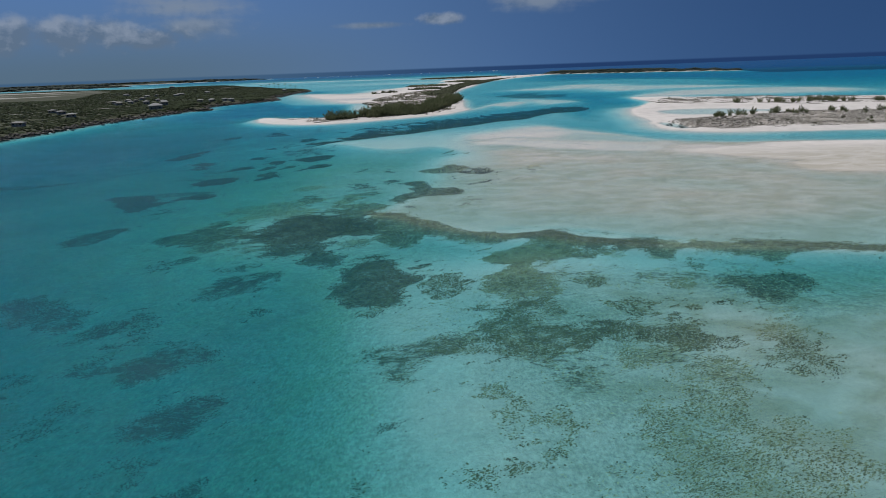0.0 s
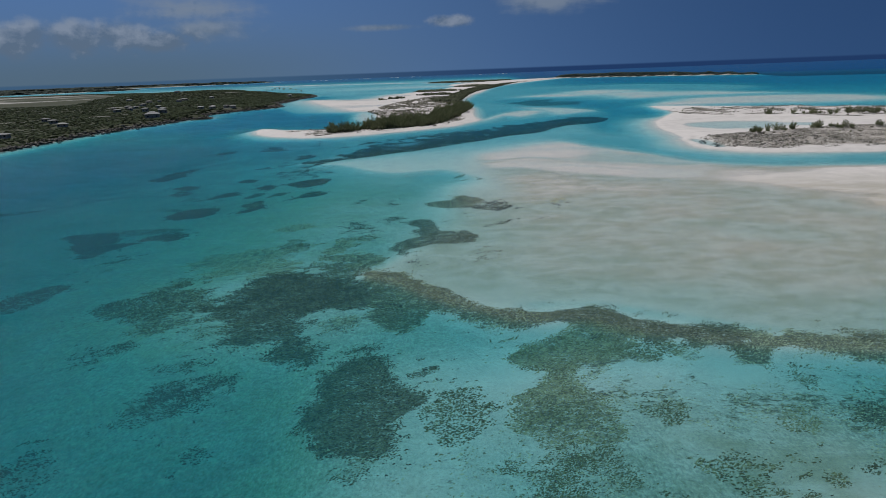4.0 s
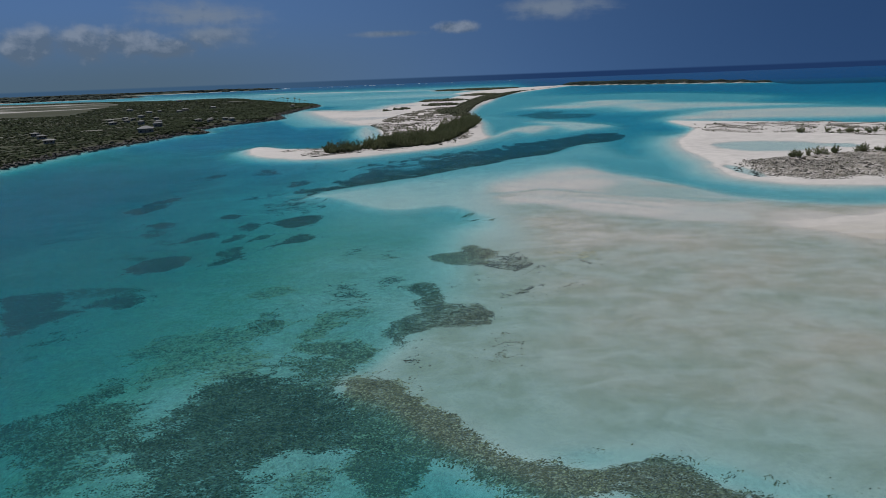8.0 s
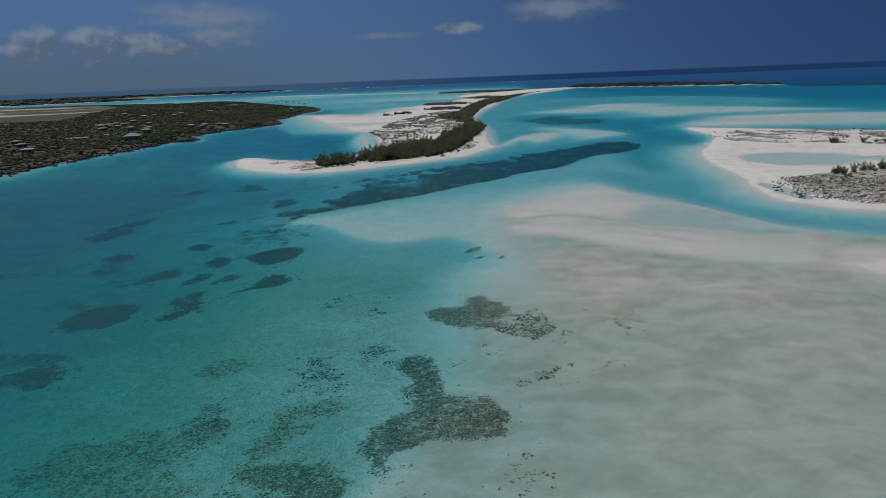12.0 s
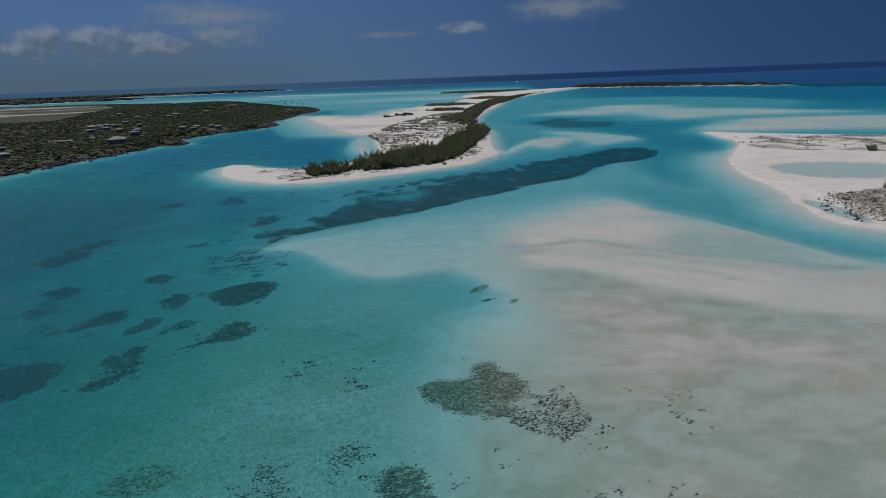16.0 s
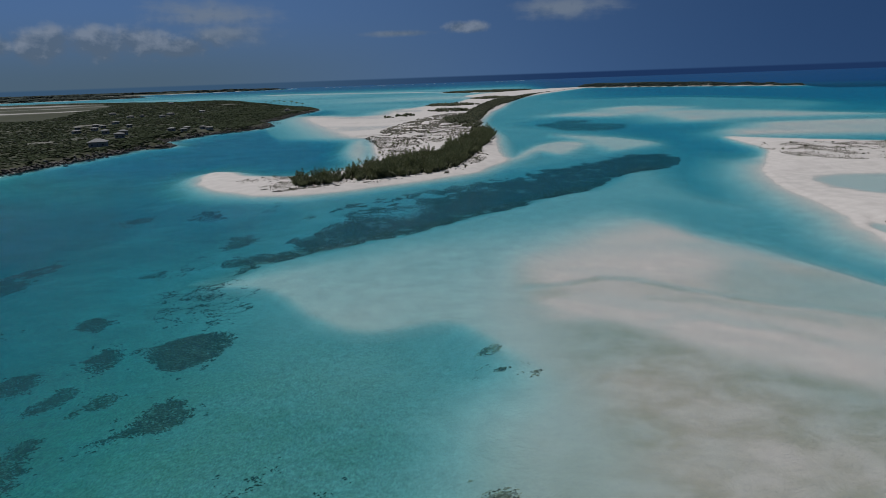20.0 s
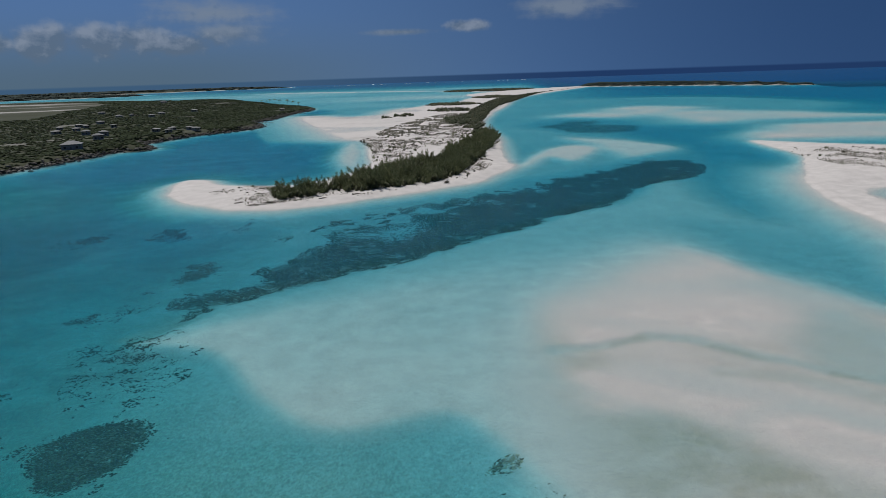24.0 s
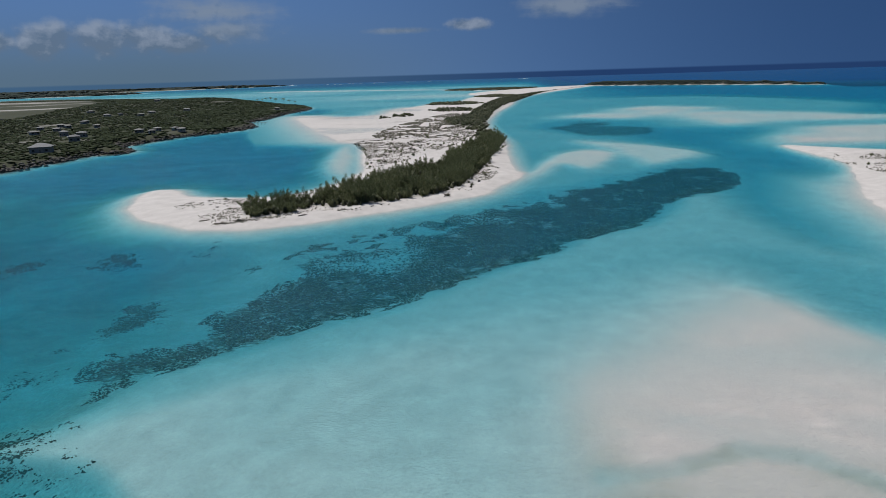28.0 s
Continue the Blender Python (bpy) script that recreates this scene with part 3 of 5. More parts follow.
grow("dark", 0.95, 1.3, (-33.7, 149.7), (-28.8, 153.7), (-23.8, 149.2), (-21.3, 151.6), (-17.6, 148.6), (-18.5, 143.7), (-13.7, 141.0), (-15.2, 138.5), (-15.5, 133.6), (-19.3, 131.3), (-21.2, 128.6), (-21.3, 125.9), (-19.4, 124.1), (-20.5, 122.1), (-17.8, 117.0), (-15.7, 114.9), (-16.7, 111.2), (-18.5, 110.9), (-21.3, 111.6), (-23.6, 114.9), (-23.0, 118.0), (-26.5, 117.7), (-29.8, 117.1), (-32.1, 119.5), (-31.7, 122.4), (-34.4, 125.7), (-37.5, 127.6), (-38.0, 132.9), (-37.5, 138.4), (-34.5, 143.0), (-33.7, 146.4))
grow("dark", 0.8, 1.4, (-59.8, 135.5), (-58.9, 141.9), (-57.1, 147.5), (-53.9, 150.9), (-51.2, 153.8), (-48.6, 151.7), (-50.1, 146.8), (-44.2, 143.9), (-41.8, 139.3), (-39.5, 132.2), (-35.4, 128.4), (-39.7, 127.1), (-42.1, 125.3), (-48.1, 126.4), (-51.5, 131.4), (-54.8, 134.5))
grow("dark", 0.5, 1.2, (-41.4, 124.1), (-34.5, 125.9), (-32.4, 123.4), (-35.1, 121.6))
grow("dark", 0.75, 1.3, (-54.2, 165.5), (-50.1, 170.2), (-43.4, 171.9), (-43.5, 176.0), (-37.9, 173.0), (-33.3, 168.9), (-31.6, 162.0), (-28.3, 157.1), (-26.9, 152.7), (-28.4, 152.3), (-33.0, 150.6), (-36.0, 150.9), (-38.4, 155.3), (-43.0, 153.8), (-46.3, 159.9), (-50.8, 160.4))
grow("dark", 0.45, 1, (-15.9, 114.2), (-12.2, 116.4), (-9.5, 117.6), (-8.0, 115.9), (-11.7, 113.2), (-14.2, 112.2))
grow("dark", 0.4, 1, (-38.5, 112.5), (-34.4, 113.0), (-32.8, 111.5), (-36.5, 110.5))
grow("deep", 0.6, 1, (-37.9, 105.7), (-33.7, 107.1), (-27.8, 107.7), (-26.3, 106.1), (-29.7, 104.8), (-31.1, 102.7), (-36.5, 103.0))
grow("deep", 0.6, 1.2, (-55.0, 117.7), (-54.4, 121.2), (-51.5, 120.0), (-51.8, 117.1), (-53.5, 115.4))
grow("dark", 0.75, 1, (-9.7, 71.3), (-7.6, 74.0), (-3.3, 73.2), (0.2, 74.9), (2.6, 76.4), (7.1, 78.1), (6.1, 74.2), (2.3, 69.7), (0.1, 68.4), (-1.7, 65.7), (-3.1, 62.8), (-4.7, 64.3), (-5.2, 67.4), (-7.9, 68.9))
grow("olive", 0.55, 1.4, (7.2, 81.1), (10.3, 85.5), (13.7, 85.5), (15.1, 80.5), (17.6, 77.8), (23.8, 78.2), (29.2, 78.4), (33.5, 79.1), (34.5, 74.3), (34.3, 70.4), (29.0, 67.8), (26.8, 71.3), (22.0, 71.8), (15.8, 69.2), (11.5, 68.1), (9.3, 71.6), (7.4, 75.2))
grow("olive", 0.4, 1.4, (24.6, 83.6), (28.5, 85.9), (31.7, 83.2), (28.9, 79.7), (25.2, 80.1))
grow("deep", 0.7, 1, (-51.8, 117.1), (-50.7, 120.2), (-48.9, 123.4), (-46.3, 121.1), (-48.9, 117.7))
grow("deep", 0.62, 1.2, (-38.8, 101.6), (-37.6, 106.8), (-35.5, 109.8), (-31.5, 110.0), (-28.2, 110.7), (-26.6, 108.1), (-29.2, 105.7), (-28.8, 102.2), (-31.3, 100.1), (-34.5, 98.8), (-37.3, 99.4))
grow("deep", 0.6, 0.8, (-28.7, 91.8), (-26.9, 93.3), (-24.6, 91.8), (-25.5, 90.3), (-27.5, 90.2))
grow("deep", 0.6, 2, (-51.5, 91.2), (-49.4, 94.3), (-45.5, 92.2), (-45.8, 88.3), (-47.9, 85.5))
grow("deep", 0.4, 1, (-36.8, 113.3), (-32.5, 115.9), (-30.7, 113.5), (-33.7, 111.7))
grow("dark", 1, 0.9, (-15.5, 106.5), (-13.9, 109.8), (-10.9, 112.7), (-6.6, 111.8), (-5.5, 107.9), (-4.9, 103.9), (-2.2, 100.9), (-1.7, 97.5), (-3.4, 95.3), (-4.6, 92.5), (-5.1, 89.0), (-8.5, 89.3), (-10.2, 88.2), (-12.4, 88.8), (-14.6, 90.6), (-14.9, 93.1), (-16.9, 94.8), (-16.5, 98.9), (-14.8, 102.2))
grow("dark", 0.6, 0.6, (-11.5, 86.1), (-10.0, 86.7), (-8.4, 88.0), (-7.0, 86.9), (-8.8, 84.4), (-10.2, 84.5))
grow("dark", 0.75, 0.5, (-4.5, 105.5), (-2.3, 107.3), (-0.2, 108.7), (0.1, 106.6), (-2.1, 104.9))
grow("olive", 0.5, 1.2, (-1.8, 95.7), (1.4, 101.2), (4.6, 100.9), (5.5, 97.4), (4.4, 91.5), (1.9, 89.4), (-0.0, 93.0))
grow("olive", 0.85, 1, (10.2, 111.4), (16.1, 115.9), (21.0, 117.8), (25.4, 117.3), (28.0, 113.3), (24.4, 110.3), (22.0, 107.3), (18.6, 106.6), (16.3, 102.9), (17.3, 100.1), (18.5, 95.8), (20.2, 94.0), (19.5, 89.7), (17.3, 87.8), (14.9, 88.8), (12.3, 88.8), (10.6, 90.5), (8.6, 90.4), (7.9, 93.7), (9.6, 98.3), (12.2, 101.2), (13.3, 105.2), (11.5, 107.4))
grow("olive", 0.55, 0.8, (23.6, 91.1), (25.8, 95.1), (27.4, 94.3), (26.0, 91.4))
grow("olive", 0.5, 0.8, (26.3, 111.0), (30.8, 111.4), (33.5, 109.3), (28.4, 106.8))
grow("olive", 0.55, 1.5, (8.0, 85.3), (10.8, 87.2), (14.1, 88.2), (17.2, 87.3), (19.0, 84.6), (19.3, 81.2), (16.8, 80.9), (14.9, 82.4), (13.3, 80.4), (13.2, 77.6), (15.6, 76.4), (17.6, 77.2), (17.3, 74.3), (15.6, 72.1), (16.2, 69.0), (3.6, 69.8), (0.5, 70.8), (1.4, 73.8), (4.1, 76.2), (7.1, 77.9), (9.1, 79.9), (8.9, 83.2))
grow("olive", 0.5, 1.5, (17.7, 76.1), (20.7, 77.0), (23.4, 79.8), (24.6, 76.9), (28.7, 76.4), (32.9, 79.0), (34.2, 77.1), (32.5, 75.2), (33.6, 73.3), (35.6, 71.5), (34.2, 67.7), (26.3, 68.3), (27.1, 71.9), (24.5, 72.9), (22.2, 73.3), (20.1, 70.8), (18.2, 70.9), (17.7, 72.6))
grow("olive", 0.35, 1.2, (23.9, 84.7), (27.0, 84.2), (28.7, 82.9), (31.2, 82.7), (29.2, 80.8), (25.0, 81.0))
grow("olive", 0.7, 0.6, (36.0, 82.0), (37.4, 80.8), (36.0, 79.4), (35.2, 79.9))
grow("olive", 0.5, 0.8, (40.0, 82.6), (42.7, 83.5), (42.1, 81.5), (39.4, 80.4))
grow("dark", 1, 1, (45.5, 92.7), (50.3, 95.0), (55.0, 95.6), (58.5, 94.6), (59.8, 90.7), (54.6, 85.6), (50.0, 82.9), (47.7, 82.3), (46.8, 83.6), (46.3, 85.6), (46.1, 88.3), (45.3, 90.3))
grow("olive", 0.5, 0.9, (37.4, 91.7), (41.5, 93.3), (40.8, 90.2), (37.3, 89.1))
grow("dark", 0.75, 0.7, (-18.6, 123.9), (-13.7, 127.1), (-11.6, 123.6), (-15.7, 120.3))
grow("dark", 0.75, 1, (-36.2, 174.6), (-34.8, 180.0), (-30.2, 178.2), (-30.4, 173.2), (-34.0, 170.7))
grow("dark", 0.7, 1, (-23.0, 170.9), (-22.1, 176.6), (-18.2, 174.1), (-19.0, 169.7), (-24.0, 166.8))
grow("brown", 1.05, 0.9, (-14.1, 146.2), (-11.0, 149.0), (-7.0, 147.2), (-4.0, 144.4), (-1.2, 139.9), (0.9, 137.1), (3.0, 132.8), (6.1, 128.7), (9.7, 125.8), (14.1, 124.1), (17.0, 123.2), (16.2, 119.4), (13.2, 118.3), (9.0, 119.2), (4.9, 122.6), (1.2, 126.2), (-1.1, 127.4), (-2.5, 123.5), (-5.4, 120.4), (-9.2, 121.6), (-11.2, 125.5), (-11.0, 131.2), (-10.6, 135.0), (-11.9, 139.4))
grow("brown", 1.05, 0.9, (17.0, 123.2), (19.6, 124.9), (25.1, 125.3), (27.9, 124.2), (28.7, 122.2), (30.2, 120.0), (33.1, 118.3), (35.9, 116.5), (39.6, 117.0), (42.0, 116.1), (44.2, 113.9), (40.1, 106.7), (38.4, 108.2), (35.0, 108.9), (34.2, 111.4), (30.1, 110.9), (27.0, 113.2), (23.3, 114.2), (21.8, 116.2), (20.3, 118.3), (16.2, 119.2))
grow("brown", 1.05, 1, (44.0, 114.2), (47.5, 111.7), (50.0, 112.4), (52.5, 111.3), (58.1, 108.5), (63.6, 104.2), (59.7, 100.1), (54.3, 103.8), (50.0, 106.0), (46.4, 107.1), (43.7, 105.6), (41.8, 102.5), (40.0, 103.6), (39.0, 104.9))
grow("brown", 0.9, 1, (10.2, 111.7), (14.5, 113.9), (18.2, 115.6), (20.6, 114.2), (24.8, 112.5), (25.9, 110.6), (24.3, 107.3), (21.8, 104.8), (19.4, 103.3), (19.7, 105.3), (17.6, 105.1), (16.6, 103.5), (17.0, 100.9), (18.0, 98.2), (11.4, 98.6), (12.8, 102.1), (13.3, 104.9), (11.7, 106.0), (10.2, 108.1))
grow("brown", 0.7, 0.7, (25.7, 108.1), (30.1, 109.4), (29.6, 106.4), (27.3, 105.4), (25.4, 105.9))
grow("brown", 0.75, 0.6, (32.3, 108.7), (34.7, 108.2), (34.8, 106.6), (32.4, 106.0))
grow("brown", 0.7, 0.7, (41.6, 101.9), (44.1, 102.7), (46.6, 101.2), (44.5, 98.3), (41.8, 100.0))
grow("dark", 0.8, 1.4, (-54.1, 165.7), (-52.4, 170.2), (-48.6, 172.6), (-42.8, 172.7), (-40.8, 175.4), (-36.9, 173.4), (-36.6, 168.8), (-32.5, 162.3), (-28.8, 158.3), (-32.3, 158.5), (-34.3, 156.9), (-36.8, 154.6), (-42.5, 152.6), (-45.4, 153.6), (-46.6, 157.9), (-44.6, 159.5), (-49.1, 161.7))
grow("dark", 0.9, 1, (-35.2, 171.1), (-33.7, 175.3), (-30.5, 176.2), (-28.8, 172.4), (-31.7, 168.2), (-34.3, 169.0))
grow("dark", 0.85, 0.9, (-24.6, 166.9), (-23.0, 174.1), (-19.9, 174.5), (-19.4, 169.1), (-21.8, 165.8))
grow("dark", 0.6, 0.7, (-21.3, 177.6), (-14.7, 179.1), (-14.5, 175.5), (-19.2, 175.4))
grow("dark", 1, 0.8, (-24.8, 163.2), (-21.3, 163.5), (-17.8, 164.0), (-14.1, 163.7), (-10.8, 159.5), (-10.9, 155.9), (-13.7, 154.4), (-15.0, 152.0), (-17.8, 154.4), (-16.6, 157.8), (-21.3, 159.4))
grow("brown", 0.8, 1, (-27.6, 156.5), (-20.0, 157.3), (-14.6, 154.9), (-13.2, 150.7), (-14.6, 145.3), (-17.8, 146.3), (-20.9, 146.8), (-20.1, 150.9), (-24.2, 153.8))
grow("dark", 1, 1.2, (-32.4, 137.9), (-32.3, 143.0), (-30.8, 146.9), (-29.2, 149.0), (-27.3, 150.3), (-24.7, 149.4), (-21.9, 145.2), (-18.2, 148.2), (-14.0, 145.8), (-11.6, 140.4), (-8.5, 130.5), (-41.5, 132.4), (-34.9, 135.9))
grow("dark", 0.8, 1.4, (-62.9, 140.4), (-61.3, 143.9), (-57.8, 145.3), (-55.1, 148.3), (-51.6, 148.7), (-48.9, 152.0), (-47.9, 149.0), (-49.1, 144.4), (-43.1, 142.8), (-40.3, 139.0), (-40.4, 132.6), (-57.7, 133.6))
grow("dark", 0.35, 1, (-36.9, 149.0), (-28.9, 153.1), (-27.4, 150.9), (-33.4, 145.9))
grow("grey", 0.92, 0.75, (-9.4, 166.0), (-8.7, 170.0), (-6.4, 174.2), (-4.1, 175.7), (-3.0, 178.9), (-4.6, 182.2), (-4.2, 185.4), (-6.7, 189.7), (-3.6, 194.5), (-1.0, 192.5), (0.6, 186.0), (1.1, 180.3), (4.8, 177.3), (8.8, 176.3), (10.3, 171.5), (8.2, 166.4), (4.3, 165.8), (1.0, 166.8), (-2.1, 165.0), (-4.9, 163.9), (-5.4, 161.1), (-7.7, 160.8), (-8.6, 164.0))
grow("brown", 0.33, 0.8, (8.6, 157.8), (11.8, 162.7), (13.9, 153.8), (11.4, 152.3), (9.0, 153.3))
grow("thin", 0.6, 0.5, (-6.0, 154.0), (-3.4, 155.2), (-4.4, 152.9))
grow("deep", 1, 1, (-101.3, 202.2), (-98.5, 205.4), (-90.2, 206.3), (-84.9, 198.8), (-83.8, 194.0), (-76.5, 191.7), (-80.3, 188.3), (-83.3, 182.7), (-86.0, 180.4))
grow("deep", 0.9, 1, (-78.7, 195.0), (-75.3, 200.2), (-71.6, 202.5), (-65.5, 194.3), (-66.9, 190.7), (-72.8, 193.1))
grow("deep", 0.6, 0.8, (-77.8, 174.5), (-72.6, 177.5), (-70.8, 175.5), (-74.9, 173.1))
grow("deep", 0.3, 1.4, (-24.6, 184.6), (-19.7, 188.6), (-14.9, 185.1), (-18.6, 181.3))
grow("grey", 1, 0.8, (-2.2, 212.4), (-0.7, 215.6), (5.0, 216.2), (6.2, 220.4), (10.2, 220.5), (13.4, 213.3), (14.9, 209.1), (11.8, 207.3), (10.8, 203.7), (7.2, 203.6), (2.1, 206.7))
grow("grey", 0.6, 0.7, (10.5, 203.0), (14.2, 204.9), (17.6, 210.5), (20.3, 210.3), (21.1, 202.6), (19.8, 198.2), (16.2, 196.0), (13.5, 199.3))
grow("brown", 0.32, 1, (28.7, 210.2), (37.1, 208.5), (34.9, 204.4), (29.9, 205.7))
grow("thin", 0.5, 0.4, (33.0, 201.3), (35.1, 200.8), (34.3, 199.5))
grow("thin", 0.6, 0.5, (15.1, 183.4), (19.4, 185.2), (17.4, 182.2), (15.9, 181.8))
grow("thin", 0.5, 0.5, (23.1, 183.0), (27.5, 186.6), (27.7, 185.2), (24.1, 182.8))
grow("thin", 0.45, 0.5, (1.4, 188.5), (4.4, 190.7), (3.9, 187.8))
grow("thin", 0.4, 0.5, (7.2, 190.8), (10.5, 193.1), (9.9, 191.3))
grow("deep", 0.3, 1.5, (-24.1, 190.5), (-24.2, 194.9), (-18.9, 194.0), (-18.5, 189.4))
grow("deep", 0.35, 1.5, (-12.8, 196.8), (-9.3, 198.1), (-7.1, 193.9), (-11.1, 193.2))
grow("deep", 0.35, 1.2, (-24.9, 220.4), (-22.3, 227.4), (-21.2, 220.5))
grow("deep", 0.25, 1.2, (-14.8, 218.2), (-13.2, 222.8), (-11.6, 216.3))
grow("dark", 0.8, 1, (-41.3, 191.9), (-39.6, 196.5), (-34.9, 197.0), (-31.1, 193.6), (-32.9, 191.6), (-35.8, 189.6), (-39.2, 190.2))
grow("grey", 0.85, 0.4, (7.5, 259.7), (10.5, 262.4), (11.9, 259.9), (9.4, 258.4))
grow("grey", 0.8, 0.25, (9.1, 252.8), (11.1, 253.8), (12.9, 253.0), (11.3, 252.2))
grow("thin", 0.6, 0.25, (16.1, 251.2), (17.6, 251.1), (16.5, 248.5))
grow("deep", 0.75, 1.6, (-66.7, 345.9), (-68.7, 361.6), (-63.7, 362.0), (-58.1, 355.5), (-57.9, 349.0), (-62.7, 344.8))
grow("deep", 0.7, 0.6, (-72.2, 337.7), (-70.9, 339.2), (-69.2, 337.0))
grow("deep", 0.4, 1.6, (-93.5, 395.4), (-85.0, 399.7), (-86.7, 390.5))
grow("deep", 0.45, 1, (-69.6, 399.6), (-65.1, 405.8), (-64.3, 399.1))
grow("deep", 0.45, 1.2, (-50.6, 381.4), (-50.5, 389.5), (-47.1, 388.1), (-46.5, 381.1))
grow("deep", 0.35, 2, (-71.8, 323.5), (-68.4, 327.1), (-65.5, 326.3), (-67.1, 322.1), (-69.0, 319.5))
grow("brown", 0.95, 1, (56.4, 113.3), (66.4, 110.0), (73.2, 107.3), (80.3, 104.7), (89.5, 99.7), (101.3, 92.1), (98.2, 89.0), (85.7, 95.0), (76.9, 99.9), (70.0, 102.4), (60.4, 102.8))
grow("deep", 0.2, 3, (-65.9, 303.4), (-55.3, 298.7), (-47.5, 296.7), (-43.7, 295.4), (-45.4, 292.8), (-44.2, 288.0), (-41.7, 281.5), (-50.1, 279.3), (-63.0, 294.8))


def in_patch(spot, x, y, seed=0):
    """Above 0 inside a ragged oval."""
    cx, cy, rx, ry, cover = spot
    w, torn = (0.5, 0.55) if cover < 0.95 else (0.22, 0.28)
    w = w * min(rx, ry)
    wx, wy = x + w * fbm(x, y, 2.2 * w + 1.5, 4, 31), y + w * fbm(x, y, 2.2 * w + 1.5, 4, 37)
    r = np.sqrt(((wx - cx) / rx) ** 2 + ((wy - cy) / ry) ** 2)
    return 1.04 - r + torn * fbm(x, y * 0.8, 3.5, 4, 41) + 0.3 * fbm(x * 0.6, y * 1.2, 1.1, 2, 42)


def in_bed(shape, x, y, rim):
    """Above 0 inside a ragged bed, torn into streaks that lie across the drift."""
    u, v = 0.94 * x + 0.34 * y, 0.94 * y - 0.34 * x
    d = inside(shape, x + 1.7 * rim * fbm(u * 0.6, v, 4.0 * rim, 5, 31), y + 1.7 * rim * fbm(u * 0.6, v, 4.0 * rim, 5, 37), 12.0)
    return 0.25 + d / rim + 1.15 * fbm(u * 0.5, v * 1.25, 2.6, 4, 41) + 0.5 * fbm(u * 0.7, v, 0.9, 2, 44)


def away(line, x, y):
    """Metres from a line of points."""
    best = np.full(x.shape, 99.0)
    for (ax, ay), (bx, by) in zip(line, line[1:]):
        dx, dy = bx - ax, by - ay
        t = np.clip(((x - ax) * dx + (y - ay) * dy) / (dx * dx + dy * dy), 0, 1)
        best = np.minimum(best, np.hypot(x - ax - t * dx, y - ay - t * dy))
    return best


def thinned(x, y):
    """Where the long bed thins out towards the cay."""
    off = ((y - 307) * 165 - (x + 52) * 159) / 229
    return smooth(34, 62, off + 22 * fbm(x, y, 18, 4, 95)) * smooth(75, 25, x)


